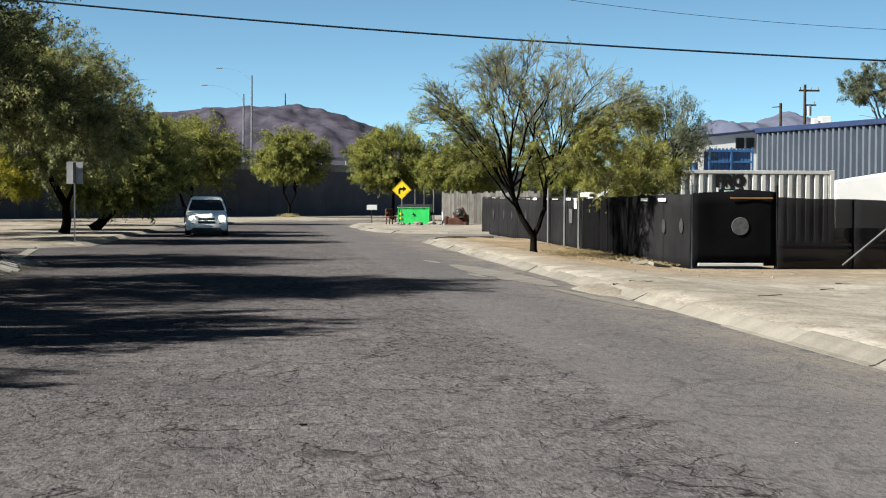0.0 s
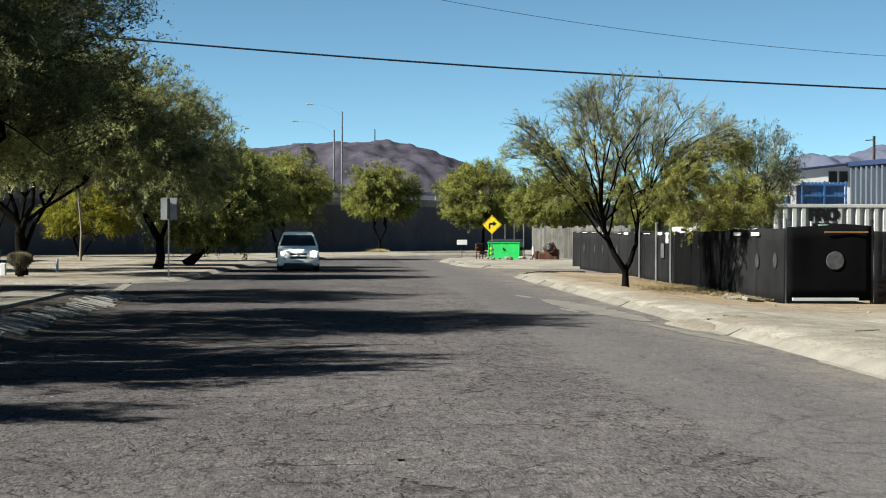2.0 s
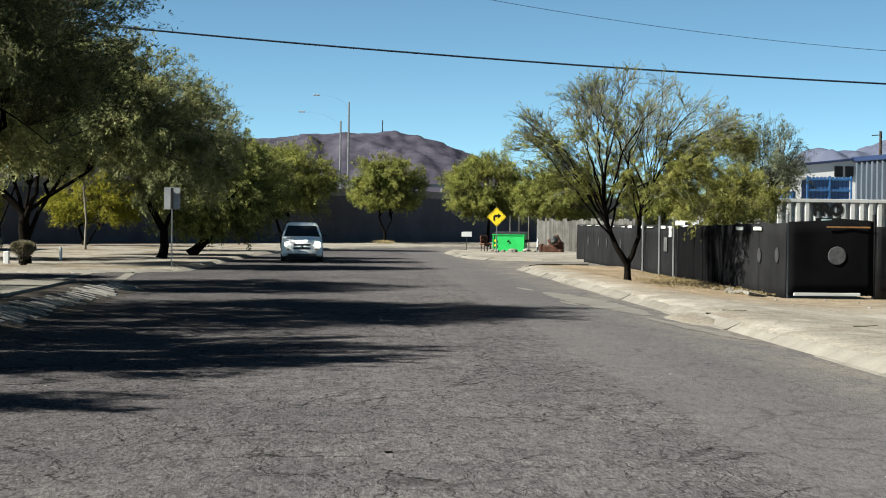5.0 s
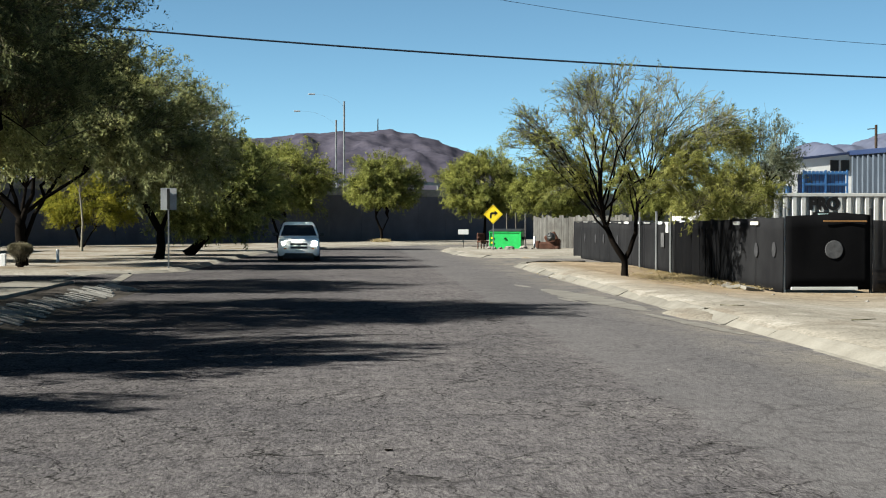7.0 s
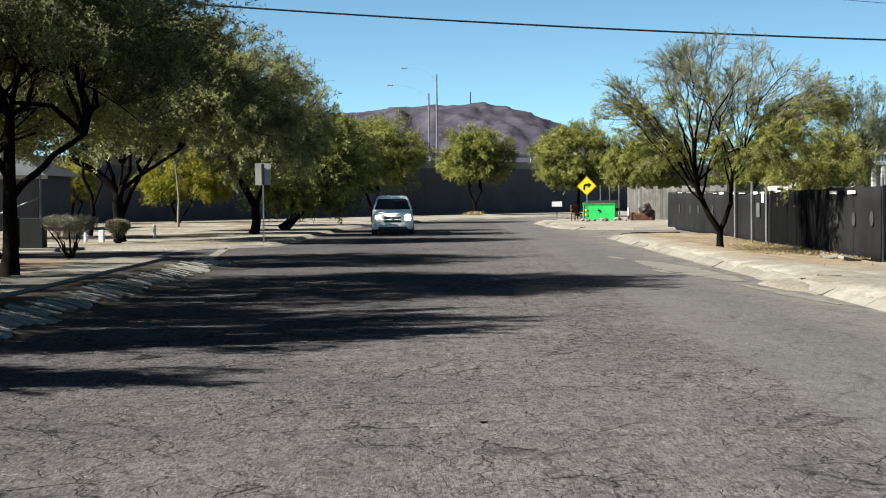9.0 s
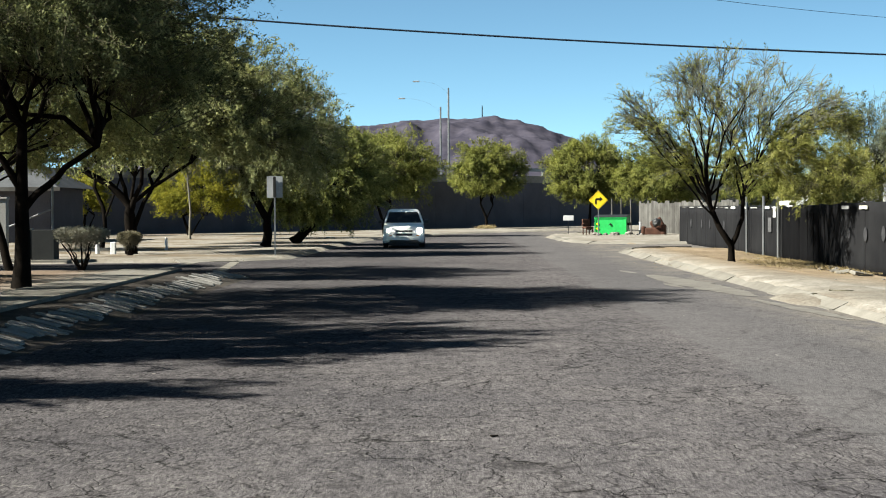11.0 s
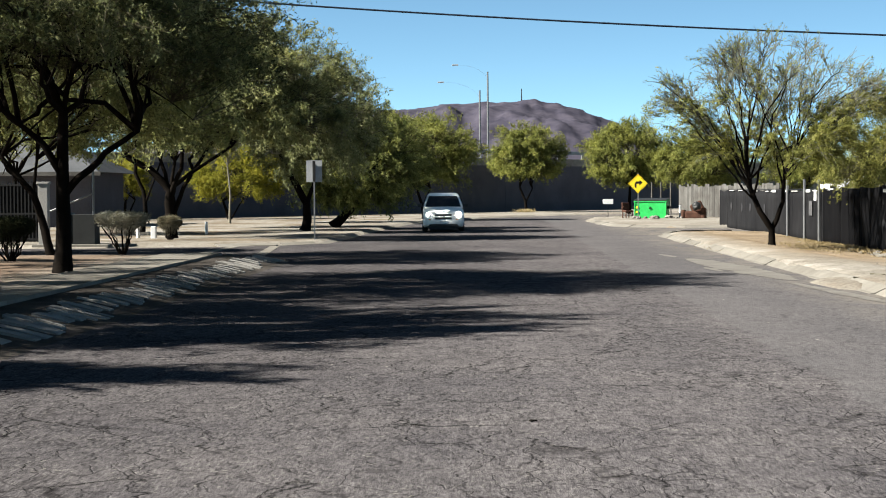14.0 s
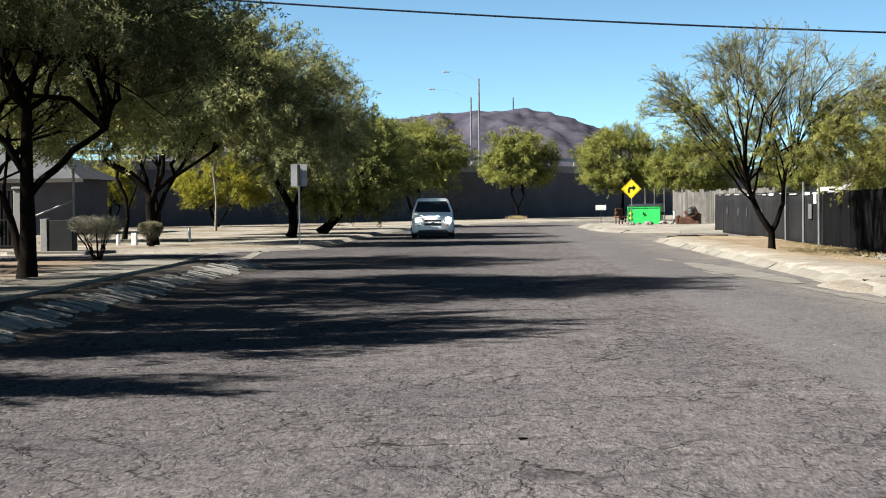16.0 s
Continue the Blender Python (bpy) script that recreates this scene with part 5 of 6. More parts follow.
def sticks():
    rng = np.random.default_rng(21)
    for x, y, z, ln, turn in ((8.4, 28.5, 0.13, 0.45, 14), (10.9, 33.3, -0.02, 0.42, 28), (6.75, 32.3, 0.13, 0.5, 20), (7.1, 32.6, 0.17, 0.45, -14), (12.3, 36.4, -0.06, 0.35, -24)):
        pts = np.array([(ln * (u - 0.5), 0.05 * math.sin(u * 5 + x), 0.015) for u in np.linspace(0, 1, 7)]) + rng.normal(size=(7, 3)) * (0.0, 0.012, 0.004)
        v, q = tubes([(pts, np.linspace(0.013, 0.006, 7))], 6)
        ob = quick_mesh("fallen_stick", v, q, TWIG, None, True)
        ob.matrix_basis = pose(x, y, z, 0, 0, turn)
        tagged(ob, "thin brown fallen stick on the dirt", "stick", "fallen sticks")


sticks()


def grass(name, count, spot, label, height, leaf=STRAW):
    rng = np.random.default_rng(len(name) + count)
    p = np.array([spot(rng) for _ in range(count)])
    a = rng.uniform(0, math.tau, count)
    lean = rng.normal(size=(count, 2)) * height * 0.5
    h = height * rng.uniform(0.4, 1.3, count)
    w = 0.012
    side = np.stack([np.cos(a) * w, np.sin(a) * w, np.zeros(count)], 1)
    top = p + np.stack([lean[:, 0], lean[:, 1], h], 1)
    v = np.stack([p - side, p + side, top + side * 0.3, top - side * 0.3], 1).reshape(-1, 3)
    tagged(quick_mesh(name, v, np.arange(4 * count).reshape(-1, 4), leaf), label, "grass", kind="stuff")


grass("leaf_litter", 6000, lambda r: (10.88 - abs(r.normal()) * 0.45, r.uniform(45, 74), -0.02 + 0.04 * r.uniform()), "brown leaf litter along the fence", 0.03, LITTER)
grass("leaf_litter", 5000, lambda r: (8.9 + r.normal() * 1.0, 52.6 + r.normal() * 2.6, 0.03 + 0.04 * r.uniform()), "brown leaf litter under the tree", 0.03, LITTER)
grass("dry_grass", 900, lambda r: (2.5 + r.normal() * 0.3, 141.6 + r.normal() * 0.5, 0.10), "dry grass tuft round the far trunk", 0.25)


# ---- shrubs ----
def shrub(at, half, low, top, seed, label, leaf=LEAF_SHRUB):
    """A clipped bowl of fine leaves on bare stems that fan out from one foot."""
    rng = np.random.default_rng(seed)
    root = thing("shrub", at, label, "shrub", "clipped shrubs")
    for k in range(14):
        a = k * 2.399 + rng.uniform(-0.3, 0.3)
        r = half * rng.uniform(0.35, 0.92)
        end = np.array((math.cos(a) * r, math.sin(a) * r, low + (top - low) * rng.uniform(0.4, 0.8)))
        pts = bend((math.cos(a) * 0.03, math.sin(a) * 0.03, -0.05), (end[0] * 0.45, end[1] * 0.45, low * 0.75), end, 8)
        pts[1:-1] += rng.normal(size=(6, 3)) * 0.018
        v, q = tubes([(pts, np.linspace(0.026, 0.008, 8))], 6)
        quick_mesh("stem", v, q, BARK, root, True)
    n = 1700
    ang = rng.uniform(0, math.tau, n)
    u = np.sqrt(rng.uniform(0.0, 1.0, n))
    lo = low + (top - low) * 0.62 * u ** 1.4
    hi = top - (top - low) * 0.14 * u ** 3
    z = lo + (hi - lo) * rng.uniform(0, 1, n) ** 0.8
    edge = 1.0 + 0.06 * np.sin(ang * 3 + seed) + 0.05 * np.sin(ang * 7)
    spots = np.stack([np.cos(ang) * u * half * edge, np.sin(ang) * u * half * edge, z], 1)
    v, q = leaves(rng, spots, (0.028, 0.028, 0.028), 10, 0.048)
    quick_mesh("foliage", v, q, leaf, root)


shrub((-9.9, 47.2, 0.15), 0.71, 0.40, 1.14, 3, "clipped vase-shaped grey-green shrub on dirt")
shrub((-11.6, 63.5, 0.1), 0.42, 0.10, 0.86, 4, "small clipped round brown-grey shrub", LEAF_BROWN)
shrub((-10.95, 40.0, 0.2), 0.55, 0.30, 1.05, 5, "dark clipped shrub beside the leaning tree", LEAF_DARK)


# ---- screened yard fence ----
def cloth(x0, y0, x1, y1, tops, thick=0.02, bottom=0.06, wave=0.02, seed=0):
    """A hanging screen: a rippled sheet with thickness and an uneven top."""
    n = max(8, int(math.hypot(x1 - x0, y1 - y0) * 6))
    bm = bmesh.new()
    way = Vector((x1 - x0, y1 - y0, 0)).normalized()
    out = Vector((way.y, -way.x, 0))
    sheets = []
    for k in (0, 1):
        rows = []
        for i in range(n + 1):
            u = i / n
            top = float(np.interp(u, np.linspace(0, 1, len(tops)), tops)) + 0.012 * noise.noise(Vector((u * n * 0.7, seed, 0)))
            col = []
            for j in range(7):
                v = j / 6
                r = wave * noise.noise(Vector((u * n * 0.35, v * 1.5, seed + 7.0)))
                p = Vector((x0, y0, 0)).lerp(Vector((x1, y1, 0)), u) + out * (r + k * -thick)
                col.append(bm.verts.new((p.x, p.y, bottom + (top - bottom) * v)))
            rows.append(col)
        sheets.append(rows)
    for k, rows in enumerate(sheets):
        for a, b in zip(rows, rows[1:]):
            for j in range(6):
                bm.faces.new((a[j], b[j], b[j + 1], a[j + 1]))
    f, g = sheets
    for i in range(n):
        bm.faces.new((f[i][6], f[i + 1][6], g[i + 1][6], g[i][6]))
        bm.faces.new((f[i][0], g[i][0], g[i + 1][0], f[i + 1][0]))
    for i in (0, n):
        for j in range(6):
            bm.faces.new((f[i][j], f[i][j + 1], g[i][j + 1], g[i][j]))
    bmesh.ops.recalc_face_normals(bm, faces=bm.faces)
    for fc in bm.faces:
        fc.smooth = True
    return bm


def disc_patch(parent, p, normal, r, material):
    """A round vent patch sewn on the screen, slightly domed and creased."""
    bm = bmesh.new()
    bmesh.ops.create_cone(bm, cap_ends=True, segments=28, radius1=r, radius2=r * 0.93, depth=0.008)
    bmesh.ops.transform(bm, matrix=Matrix.Translation(p) @ Vector(normal).to_track_quat("Z", "Y").to_matrix().to_4x4(), verts=bm.verts)
    part("vent_patch", bm, material, parent, "round pale vent patch")


DARK_VENT = surface("dull_vent_cloth", (0.020, 0.020, 0.022), (0.040, 0.040, 0.042), 6.0, 0.85, 0, 50, 0.002)
PATCH_CLOTH = surface("pale_vent_cloth", (0.0410, 0.0410, 0.0431), (0.0821, 0.0821, 0.0842), 6.0, 0.85, 0, 50, 0.002)


def side_fence():
    root = thing("yard_fence", (0, 0, -0.05), "chain-link yard fence hung with faded dark screens", "fence")
    fx = 10.95
    tops = {44.4: [1.92, 1.88, 1.9], 47.4: [1.9, 1.86, 1.88], 50.4: [1.86, 1.82, 1.86], 53.4: [1.86, 1.8, 1.82], 56.4: [1.80, 1.74, 1.80]}
    y, k = 44.4, 0
    while y < 86:
        y2 = y + 3.0
        # three panels take the blacker cloth to stand for the tree's shadow
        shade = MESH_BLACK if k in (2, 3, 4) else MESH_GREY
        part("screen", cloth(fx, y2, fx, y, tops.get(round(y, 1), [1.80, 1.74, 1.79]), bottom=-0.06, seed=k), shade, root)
        part("post", rod((fx + 0.06, y + 0.04, -0.1), (fx + 0.06, y + 0.04, 1.84), 0.025), DARK_STEEL, root)
        part("top_rail", rod((fx + 0.06, y + 0.06, 1.80), (fx + 0.06, y2, 1.80), 0.02, sides=8), DARK_STEEL, root)
        y, k = y2, k + 1
    for yy in (45.25, 47.25, 49.3, 72.0, 76.0, 78.5, 82.0):
        disc_patch(root, (fx - 0.03, yy, 1.03 + 0.04 * math.sin(yy)), (-1, 0, 0), 0.20, DARK_VENT)
    for yy, mt in ((47.4, ORANGE), (49.6, WHITE_PAINT), (62.0, WHITE_PAINT), (66.5, WHITE_PAINT), (69.5, WHITE_PAINT), (75.0, WHITE_PAINT)):
        part("strip", box(fx - 0.05, yy - 0.45, 1.70, fx - 0.035, yy + 0.45, 1.79, 0.004), mt if mt is WHITE_PAINT else YELLOW_STRIP, root, "pale tie strip")
    rag = np.random.default_rng(8)
    for k in range(11):
        yy = 57.5 + 2.3 * k + rag.uniform(-0.5, 0.5)
        z = 1.74 + rag.uniform(-0.03, 0.04)
        part("strip", box(fx - 0.05, yy, z, fx - 0.036, yy + rag.uniform(0.4, 1.5), z + rag.uniform(0.02, 0.05), 0.003), WHITE_STEEL, root, "torn pale strip")
    for yy in (59.6, 62.4, 66.0):
        part("gate_post", rod((fx - 0.09, yy, -0.1), (fx - 0.09, yy, 2.15), 0.045), GALV, root, "pale galvanised gate post")
    part("notice", box(fx - 0.13, 59.9, 1.42, fx - 0.12, 60.35, 1.78, 0.003), WHITE_PAINT, root, "blank white notice")
    part("notice", box(fx - 0.045, 61.2, 0.9, fx - 0.03, 61.8, 1.4, 0.003), PATCH_CLOTH, root)
    # folds of loose cloth on the panels blackened as tree shade
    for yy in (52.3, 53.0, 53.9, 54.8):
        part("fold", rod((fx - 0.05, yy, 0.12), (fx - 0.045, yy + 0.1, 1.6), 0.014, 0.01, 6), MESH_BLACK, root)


YELLOW_STRIP = surface("faded_yellow_strip", (0.4300, 0.4150, 0.3400), (0.5300, 0.5150, 0.4400), 3.0, 0.7, 0, 20, 0)
side_fence()


def front_fence():
    root = thing("yard_gate", (0, 0, 0), "black screened yard gate with round pale vent", "gate")
    gy = 44.4
    part("screen", cloth(11.03, gy, 13.2, gy, [1.88, 1.91, 1.97, 1.91], bottom=0.02, seed=31), MESH_BLACK, root)
    disc_patch(root, (12.26, gy - 0.018, 1.03), (0, -1, 0), 0.235, PATCH_CLOTH)
    part("bottom_rail", box(11.15, gy - 0.10, 0.01, 12.85, gy - 0.03, 0.09, 0.008), WHITE_STEEL, root, "pale steel bottom rail")
    part("strip", box(11.98, gy - 0.045, 1.732, 13.1, gy - 0.03, 1.772, 0.004), ORANGE, root, "orange stripe across the screen")
    for x in (11.0, 13.22):
        part("post", rod((x, gy + 0.05, -0.1), (x, gy + 0.05, 2.08), 0.045), GALV if x < 12 else DARK_STEEL, root)
    fence = thing("yard_fence", (0, 0, 0), "see-through black screen on a chain-link fence", "fence")
    tops = [1.78, 1.74, 1.70, 1.66, 1.64, 1.62]
    x = 13.26
    for k in range(6):
        x2 = x + 2.0 + 0.4 * (k > 2)
        part("screen", cloth(x, gy, x2, gy, [tops[k], tops[k] - 0.04, tops[min(k + 1, 5)]], bottom=-0.06, seed=40 + k), MESH_THIN, fence)
        part("post", rod((x2, gy + 0.06, -0.1), (x2, gy + 0.06, tops[min(k + 1, 5)] - 0.02), 0.03), DARK_STEEL, fence)
        x = x2
    part("brace", rod((14.85, gy - 0.35, 0.05), (17.6, gy - 0.1, 2.2), 0.026), GALV, fence, "slanting grey brace pole")


front_fence()


# ---- shipping container and yard ----
def lettering(text, size, material, parent, at, name="lettering", depth=0.006):
    cu = bpy.data.curves.new(name, "FONT")
    cu.body, cu.size, cu.extrude, cu.align_x, cu.align_y = text, size, depth, "CENTER", "CENTER"
    cu.offset = 0.036
    tmp = bpy.data.objects.new(name, cu)
    me = bpy.data.meshes.new_from_object(tmp)
    bpy.data.objects.remove(tmp)
    me.materials.clear()
    me.materials.append(material)
    ob = new(name, me)
    ob.parent = parent
    ob.matrix_basis = at
    return ob


def container():
    root = thing("shipping_container", (13.95, 60.0, 0.12), "dusty white corrugated steel shipping container with black lettering", "shipping container")
    ln, wd, ht = 5.98, 2.44, 2.62
    front = ribbed(ln - 0.3, ht - 0.3, 0.315, 0.21, 0.11)
    bmesh.ops.translate(front, vec=(0.15, 0.125, 0.16), verts=front.verts)
    part("front_panel", front, WHITE_STEEL, root)
    part("back_panel", box(0.15, wd - 0.06, 0.16, ln - 0.15, wd - 0.03, ht - 0.14), WHITE_STEEL, root)
    part("end_panel", box(0.03, 0.1, 0.16, 0.06, wd - 0.1, ht - 0.14), WHITE_STEEL, root)
    part("end_panel", box(ln - 0.06, 0.1, 0.16, ln - 0.03, wd - 0.1, ht - 0.14), WHITE_STEEL, root)
    part("roof", box(0.05, 0.05, ht - 0.06, ln - 0.05, wd - 0.05, ht - 0.03), WHITE_STEEL, root)
    for z0, z1 in ((0.0, 0.16), (ht - 0.14, ht - 0.02)):
        part("rail", box(0.12, 0.0, z0, ln - 0.12, 0.10, z1, 0.012), WHITE_STEEL, root)
        part("rail", box(0.12, wd - 0.1, z0, ln - 0.12, wd, z1, 0.012), WHITE_STEEL, root)
        for x in (0.0, ln - 0.1):
            part("rail", box(x, 0.12, z0, x + 0.1, wd - 0.12, z1, 0.012), WHITE_STEEL, root)
    for x in (0.0, ln - 0.15):
        for y in (0.0, wd - 0.15):
            part("corner_post", box(x, y, -0.05, x + 0.15, y + 0.15, ht, 0.015), WHITE_STEEL, root)
    lettering("PRO", 0.54, INK, root, pose(2.28, 0.008, 2.22, 90, 0, 0), depth=0.004)
    part("lettering_bar", box(1.86, -0.008, 1.72, 2.72, 0.004, 1.95), INK, root, "black bar of illegible lettering")
    part("decal", box(2.05, -0.016, 1.80, 2.42, -0.009, 1.90), plain("pale_teal_decal", (0.45, 0.62, 0.62), 0.6), root, "pale teal decal")


container()


def pipe_rack():
    root = thing("pipe_rack", (12.1, 59.2, 0.0), "rusty grey pipe rack standing behind the screened fence", "rack")
    for x in (0.0, 0.85, 1.7):
        part("post", rod((x, 0, -0.1), (x, 0, 2.45), 0.03, sides=8), GALV, root)
    for z, tilt in ((1.55, 0.0), (1.88, 0.04), (2.12, -0.05), (2.40, 0.02)):
        part("rail", rod((-0.15, -0.04, z), (1.82, -0.04, z + tilt), 0.024, sides=8), GALV, root)
    for x0, z0, x1, z1 in ((0.05, 1.6, 0.85, 2.35), (0.9, 2.3, 1.65, 1.65), (0.3, 1.9, 1.5, 2.5)):
        part("brace", rod((x0, 0.05, z0), (x1, 0.05, z1), 0.018, sides=6), GALV, root)


pipe_rack()


def blue_building():
    root = thing("warehouse", (0, 0, 0), "blue-grey ribbed metal warehouse with dark blue trim", "building")
    p, q = Vector((32.7, 114, 0)), Vector((38.5, 82.0, 0))
    ln = (q - p).length
    ang = math.degrees(math.atan2(q.y - p.y, q.x - p.x))
    at = pose(p.x, p.y, 0.05, 0, 0, ang)
    w = part("wall", ribbed(ln, 6.0, 0.72, 0.36, 0.24), BLUE_GREY, root)
    w.matrix_basis = at
    trim = part("roof_trim", box(-0.15, -0.35, 6.0, ln + 0.1, 0.3, 6.32, 0.03), BLUE_TRIM, root)
    trim.matrix_basis = at
    roof = part("roof", panel([(-0.1, 0.3, 6.3), (ln, 0.3, 6.3), (ln, 14, 7.2), (-0.1, 14, 7.2)], 0.08), ALUMINIUM, root)
    roof.matrix_basis = at
    lamp = part("wall_lamp", box(24.6, -0.7, 4.9, 25.1, -0.1, 5.15, 0.03), DARK_STEEL, root)
    lamp.matrix_basis = at
    part("gable_wall", prism([(26.4, 0.0), (32.62, 0.0), (32.62, 6.15), (26.4, 5.45)], 113.9, 114.2), WHITE_PAINT, root)
    part("gable_trim", prism([(26.3, 5.45), (32.62, 6.15), (32.62, 6.3), (26.3, 5.6)], 113.75, 114.25), BLUE_TRIM, root)
    for x in (31.15, 31.85):
        wdw = part("window", box(x, 113.80, 5.05, x + 0.55, 113.89, 5.75, 0.01), DARK_STEEL, root)
        part("pane", box(x + 0.05, 113.785, 5.1, x + 0.5, 113.80, 5.7), TINTED, wdw)
    part("back_wall", box(33.2, 114.0, 0, 46, 114.2, 6.0), BLUE_GREY, root)
    unit = thing("rooftop_cooler", (35.2, 108, 6.4), "white rooftop evaporative cooler", "cooler")
    part("casing", box(-0.3, -0.3, 0, 0.35, 0.3, 0.5, 0.03), WHITE_PAINT, unit)
    part("casing", box(-0.8, -0.25, 0, -0.45, 0.25, 0.4, 0.03), WHITE_PAINT, unit)
    for s in (-0.5, 0.25):
        part("leg", box(s - 0.04, -0.3, -0.4, s + 0.04, 0.3, 0.02), GALV, unit)


blue_building()


def blue_rack():
    root = thing("steel_bin", (24.5, 95, 0.1), "tall blue slatted steel bin on a stack", "steel bin")
    for z in (0.0, 2.25):
        for x in (0.0, 1.22, 2.4):
            part("post", box(x, 0, z, x + 0.1, 0.1, z + 2.2, 0.01), BLUE_BIN, root)
        for k in range(4):
            part("rail", box(0.1, 0.01, z + 0.15 + k * 0.6, 2.4, 0.09, z + 0.27 + k * 0.6, 0.01), BLUE_BIN, root)
        for k in range(11):
            part("slat", box(0.12 + k * 0.21, 0.12, z + 0.2, 0.27 + k * 0.21, 0.15, z + 2.15), BLUE_BIN, root)
        part("back_sheet", box(0.0, 1.1, z, 2.5, 1.15, z + 2.0), BLUE_TRIM, root)
    for x in (-1.2, -0.7):
        part("drum", rod((x, 0.5, -0.05), (x, 0.5, 3.6), 0.22, sides=14), BLUE_BIN, root)


blue_rack()


def trailer():
    root = thing("box_trailer", (22.0, 66.0, 0.1), "plain white box trailer parked behind the fence", "trailer")
    part("box", prism([(0.0, 0.55), (6.5, 0.55), (6.5, 2.95), (3.0, 2.75), (0.0, 2.28)], 0.0, 2.3), BRIGHT_PAINT, root)
    for x in (1.4, 4.8):
        for y in (0.1, 2.0):
            w = part("wheel", rod((x, y, 0.3), (x, y + 0.2, 0.3), 0.36, sides=20), TYRE, root)
            part("hub", rod((x, y - 0.02, 0.3), (x, y, 0.3), 0.17, sides=14), GALV, w)
    r2 = thing("camper_top", (12.9, 66.5, 0.1), "white camper behind the screened fence", "camper")
    part("body", box(0, 0, 0.4, 2.1, 4.6, 1.86, 0.12), WHITE_PAINT, r2)
    part("roof_box", box(0.5, 0.8, 1.85, 1.1, 2.0, 2.15, 0.06), WHITE_PAINT, r2)
    part("window", box(-0.012, 0.8, 1.35, 0.0, 2.0, 1.8), TINTED, r2)
    for y in (0.8, 3.6):
        for x in (0.1, 1.8):
            part("wheel", rod((x, y, 0.22), (x + 0.2, y, 0.22), 0.33, sides=20), TYRE, r2)


trailer()


def board_fence():
    root = thing("board_fence", (0, 0, 0), "weathered pale grey upright board fence", "fence")
    rng = np.random.default_rng(5)
    p, q = Vector((12.0, 115.5, 0)), Vector((15.6, 98.0, 0))
    ln, ang = (q - p).length, math.degrees(math.atan2(q.y - p.y, q.x - p.x))
    x = 0.0
    while x < ln:
        w = rng.uniform(0.38, 0.5)
        ob = part("board", box(x, 0.0, -0.02, x + w - 0.03, 0.03, 2.0 + rng.uniform(-0.12, 0.08)), WOOD_GREY, root)
        ob.matrix_basis = pose(p.x, p.y, 0.08, 0, 0, ang)
        x += w
    for z in (0.6, 1.8):
        ob = part("rail", box(0, 0.035, z, ln, 0.1, z + 0.1), WOOD_GREY, root)
        ob.matrix_basis = pose(p.x, p.y, 0.08, 0, 0, ang)
    for x, y in ((10.3, 116), (10.9, 116), (11.5, 115.8)):
        part("post", rod((x, y, 0.0), (x, y, 2.3), 0.05), WOOD_GREY, root)


board_fence()


# ---- poles and wires ----
def street_lamps():
    for x, top, reach, rise in ((-0.65, 16.6, -3.7, 0.85), (-1.64, 14.3, -4.5, 1.05)):
        root = thing("street_lamp", (x, 220, 0), "tall thin galvanised street lamp with long arm", "street lamp", "street lamps")
        part("pole", rod((0, 0, 0), (0, 0, top), 0.17, 0.10, 12), GALV, root)
        pts = bend((0, 0, top - 0.8), (reach * 0.3, 0, top + rise * 1.0), (reach, 0, top + rise), 8)
        v, q = tubes([(pts, np.linspace(0.008, 0.006, 8))], 6)
        quick_mesh("arm", v, q, GALV, root)
        part("lamp_head", box(reach - 0.7, -0.15, top + rise - 0.08, reach + 0.1, 0.15, top + rise + 0.08, 0.04), ALUMINIUM, root)


street_lamps()


def utility_poles():
    for x, y, top, arms in ((44.0, 140, 11.0, True), (42.0, 140, 9.5, False)):
        root = thing("utility_pole", (x, y, 0), "dark wooden utility pole", "utility pole", "utility poles")
        part("pole", rod((0, 0, -0.1), (0, 0, top), 0.15, 0.11, 12), POLE_WOOD, root)
        if arms:
            part("crossarm", box(-0.5, -0.06, top - 0.55, 1.2, 0.06, top - 0.4, 0.01), POLE_WOOD, root)
            part("crossarm", box(-0.1, -0.06, top - 1.7, 0.95, 0.06, top - 1.58, 0.01), POLE_WOOD, root)
            for px, pz in ((-0.4, -0.4), (0.5, -0.4), (1.1, -0.4), (0.8, -1.58)):
                part("insulator", rod((px, 0, top + pz), (px, 0, top + pz + 0.22), 0.06, 0.04, 8), STONE, root)
            part("transformer", rod((0.35, 0, top - 2.5), (0.35, 0, top - 1.75), 0.2, sides=14), ALUMINIUM, root)
        else:
            part("bracket", rod((-0.7, 0, top - 0.35), (0, 0, top - 0.3), 0.04), POLE_WOOD, root)
    mast = thing("radio_mast", (38.0, 2390, 100), "thin radio mast on the hilltop", "mast")
    part("pole", rod((0, 0, 0), (0, 0, 40), 1.0, 0.6, 8), DARK_STEEL, mast)


utility_poles()


def wire(points, radius, label):
    """An overhead line as a sagging curve through three points."""
    xs = [p[0] for p in points]
    fit_z = np.polyfit(xs, [p[2] for p in points], 2)
    x = np.linspace(-28, 40, 60)
    pts = np.stack([x, np.full(60, points[0][1]), np.polyval(fit_z, x)], 1)
    v, q = tubes([(pts, np.full(60, radius))], 6)
    tagged(quick_mesh("overhead_wire", v, q, CABLE, None, True), label, "wire", "overhead wires")


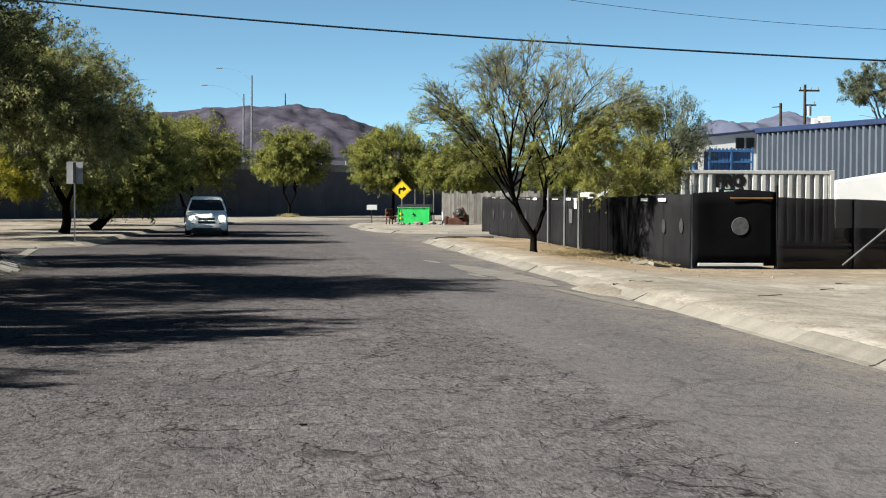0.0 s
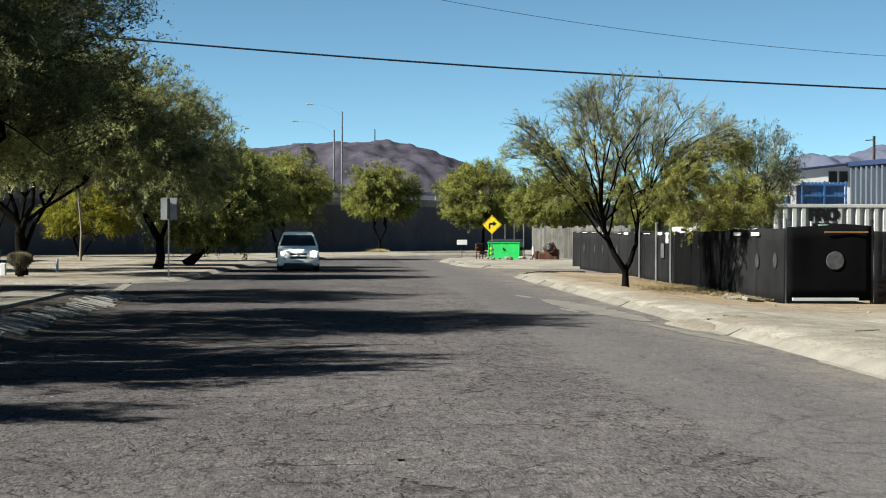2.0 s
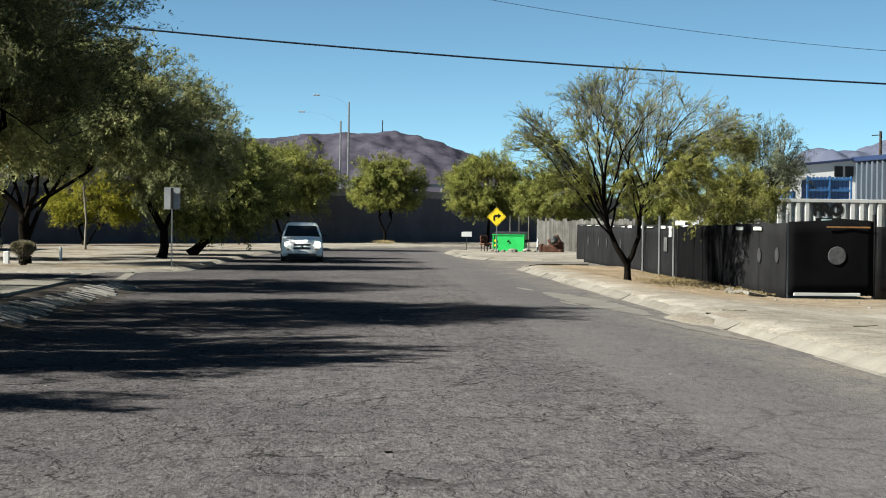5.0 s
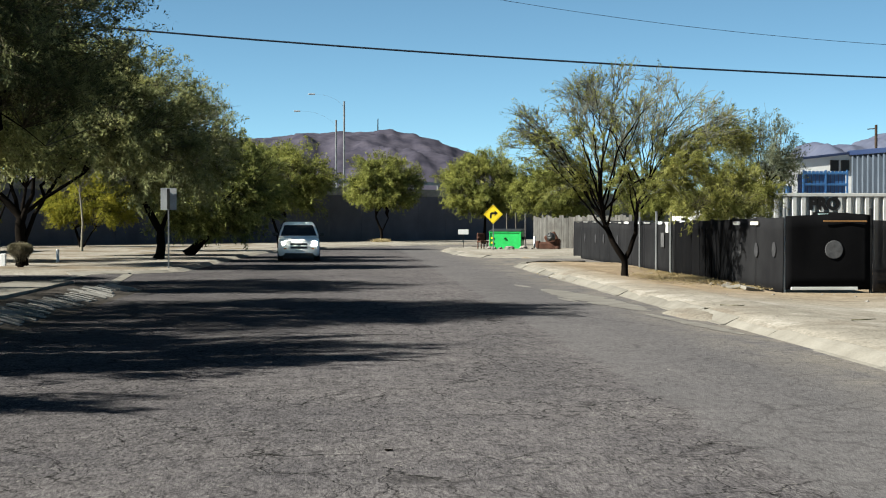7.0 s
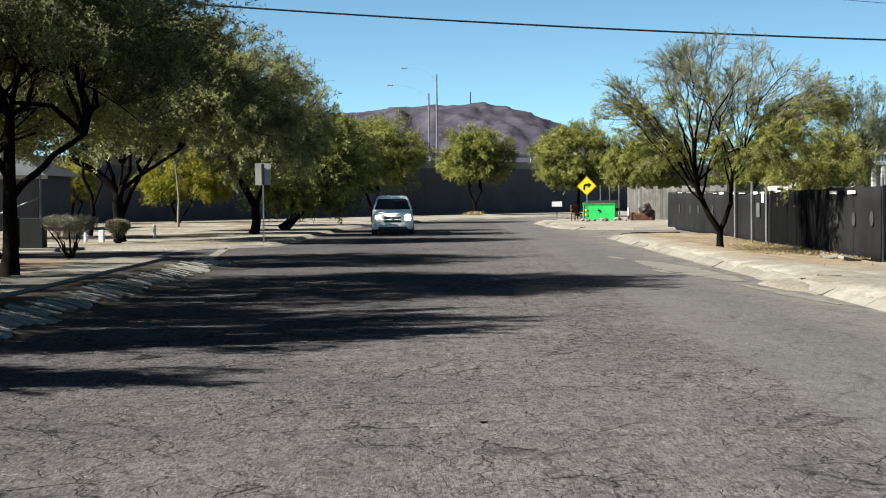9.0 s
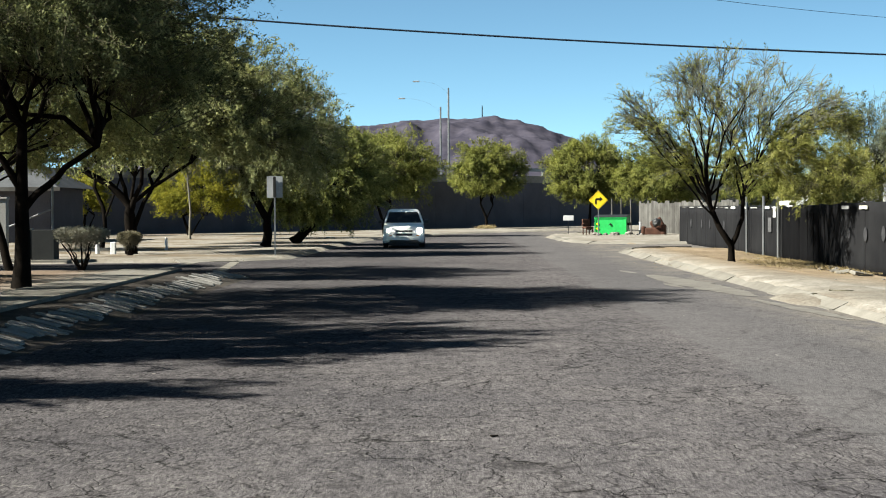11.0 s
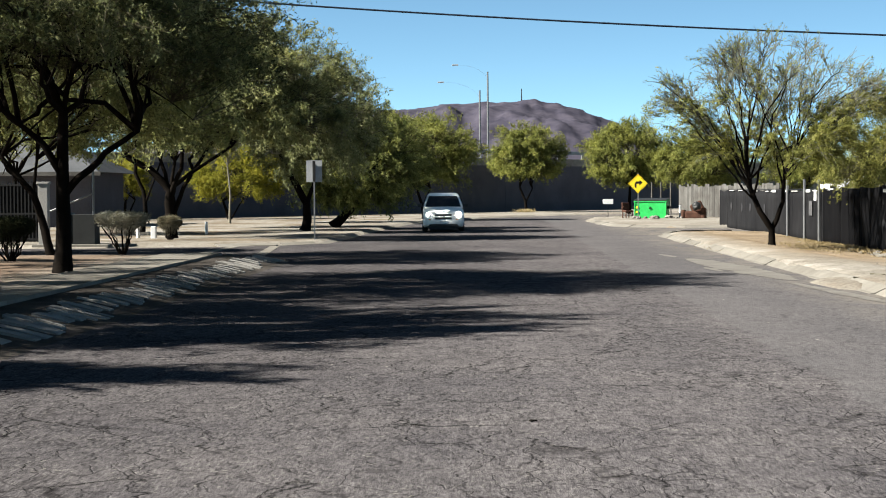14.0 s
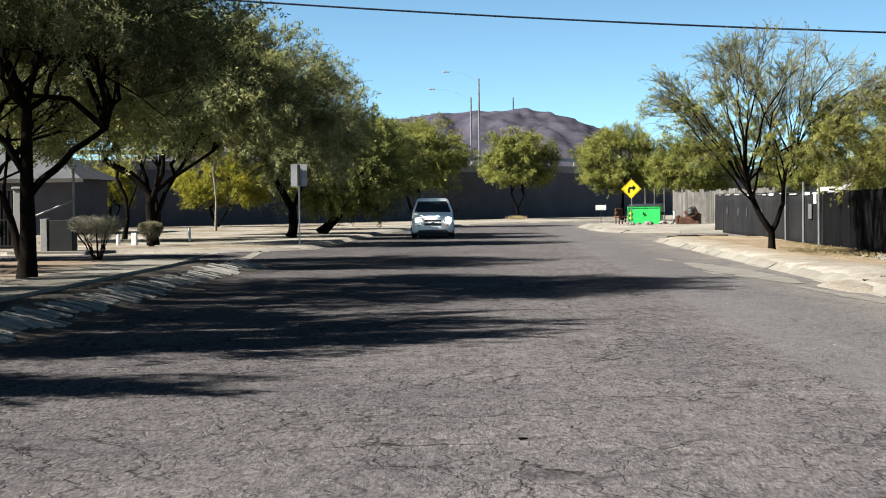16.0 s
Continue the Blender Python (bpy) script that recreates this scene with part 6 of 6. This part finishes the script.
for px, py in ((-28, 58.2), (40, 58.2), (-28, 66.2), (40, 66.2)):
    post = thing("utility_pole", (px, py, 0.05), "dark wooden utility pole", "utility pole", "utility poles")
    part("pole", rod((0, 0, -0.1), (0, 0, 14.5), 0.19, 0.12, 12), POLE_WOOD, post)
wire([(-6.4, 58, 7.88), (6.0, 58, 7.05), (21.0, 58, 6.40)], 0.031, "thick black overhead cable across the street")
wire([(5.5, 66, 10.0), (13.0, 66, 9.0), (21.6, 66, 8.33)], 0.009, "thin grey overhead wire")


# ---- house and yard at the footpath ----
def left_house():
    root = thing("house", (0, 0, 0), "low house with grey shingle roof behind trees", "house")
    part("wall", box(-44, 90, 0, -20.5, 98, 3.0), WALL_PAINT, root)
    bm = prism([(89.2, 2.9), (99, 2.9), (94, 4.7)], -45.0, -19.9)
    for v in bm.verts:
        v.co = Vector((v.co.y, v.co.x, v.co.z))
        if v.co.z > 4 and v.co.x > -30:
            v.co.x -= 3.0
    bmesh.ops.recalc_face_normals(bm, faces=bm.faces)
    part("roof", bm, ROOFING, root)
    part("fascia", box(-45, 89.15, 2.72, -19.8, 89.28, 2.92), WOOD_GREY, root)
    gate = thing("metal_gate", (-19.5, 58.4, 0.1), "dark upright-bar metal gate", "gate")
    for z in (0.15, 1.0, 1.95):
        part("rail", box(0, 0, z, 4.5, 0.04, z + 0.06), DARK_STEEL, gate)
    for k in range(38):
        part("bar", box(0.03 + k * 0.12, 0.005, 0.1, 0.07 + k * 0.12, 0.035, 2.1), DARK_STEEL, gate)
    part("backing", box(0, 0.06, 0.1, 4.5, 0.08, 2.0), DARK_STEEL, gate)
    col = thing("gate_pillar", (-14.78, 58.1, 0.1), "pale stucco gate pillar", "pillar")
    part("shaft", box(-0.16, -0.16, -0.05, 0.16, 0.16, 2.0, 0.015), STUCCO, col)
    part("cap", box(-0.2, -0.2, 2.0, 0.2, 0.2, 2.08, 0.015), STUCCO, col)
    cabinet = thing("utility_cabinet", (-13.45, 58.2, 0.1), "grey metal utility cabinet on concrete pad", "utility cabinet")
    part("casing", box(-0.40, -0.3, 0.0, 0.40, 0.4, 1.0, 0.02), surface("grey_enamel", (0.0120, 0.0128, 0.0125), (0.0210, 0.0220, 0.0212), 2.0, 0.8), cabinet)
    part("pad", box(-1.6, -0.7, -0.08, 0.9, 0.6, 0.02, 0.01), CONCRETE, cabinet)
    part("side_trim", box(-0.62, -0.32, 0.0, -0.41, 0.3, 1.05, 0.01), STUCCO, cabinet)
    post = thing("fence_post", (-16.97, 75, 0.1), "thin pale steel post with slanting brace", "post")
    part("pole", rod((0, 0, -0.1), (0, 0, 3.0), 0.05), GALV, post)
    part("brace", rod((0, 0, 1.7), (-2.0, 0, 0.9), 0.035), GALV, post)
    slab = box(-11.6, 58.6, 0.0, -7.2, 60.6, 0.035, 0.01)
    tagged(link_mesh("apron", slab, CONCRETE), "pale concrete apron at the driveway edge", "pavement", kind="structure")
    for (ax, ay), (bx, by) in (((-8.5, 49.6), (-8.5, 58.2)), ((-6.45, 48.2), (-7.2, 58.4))):
        way = Vector((bx - ax, by - ay, 0))
        bm = box(-0.16, 0, -0.04, 0.16, way.length, 0.012, 0.004)
        ob = link_mesh("gutter_strip", bm, CONCRETE)
        ob.matrix_basis = pose(ax, ay, 0.0, 0, 0, math.degrees(math.atan2(-way.x, way.y)))
        tagged(ob, "pale concrete strip across the driveway mouth", "gutter", kind="structure")


left_house()


# ---- bits on the road ----
def road_bits():
    rng = np.random.default_rng(77)
    spots = [(0.31, 13.4, 0.055)] + [(rng.uniform(-4.5, 5.8), rng.uniform(10, 34), rng.uniform(0.012, 0.025)) for _ in range(14)]
    for k, (x, y, r) in enumerate(spots):
        bm = bmesh.new()
        ring = [bm.verts.new((r * (1 + 0.5 * rng.uniform(-1, 1)) * math.cos(a), 0.6 * r * math.sin(a), 0.004)) for a in [i * math.tau / 7 for i in range(7)]]
        f = bm.faces.new(ring)
        top = bmesh.ops.extrude_face_region(bm, geom=[f])
        for v in top["geom"]:
            if isinstance(v, bmesh.types.BMVert):
                v.co.z += r * 0.12
                v.co.x *= 0.8
        bmesh.ops.recalc_face_normals(bm, faces=bm.faces)
        ob = link_mesh("debris" if k == 0 else "pebble", bm, BARK if k == 0 else STONE)
        ob.matrix_basis = pose(x, y, 0.0, 0, 0, rng.uniform(0, 180))
        tagged(ob, "dark flake of debris on the asphalt" if k == 0 else "loose pebble on the asphalt", "debris" if k == 0 else "pebble", "" if k == 0 else "pebbles")


road_bits()
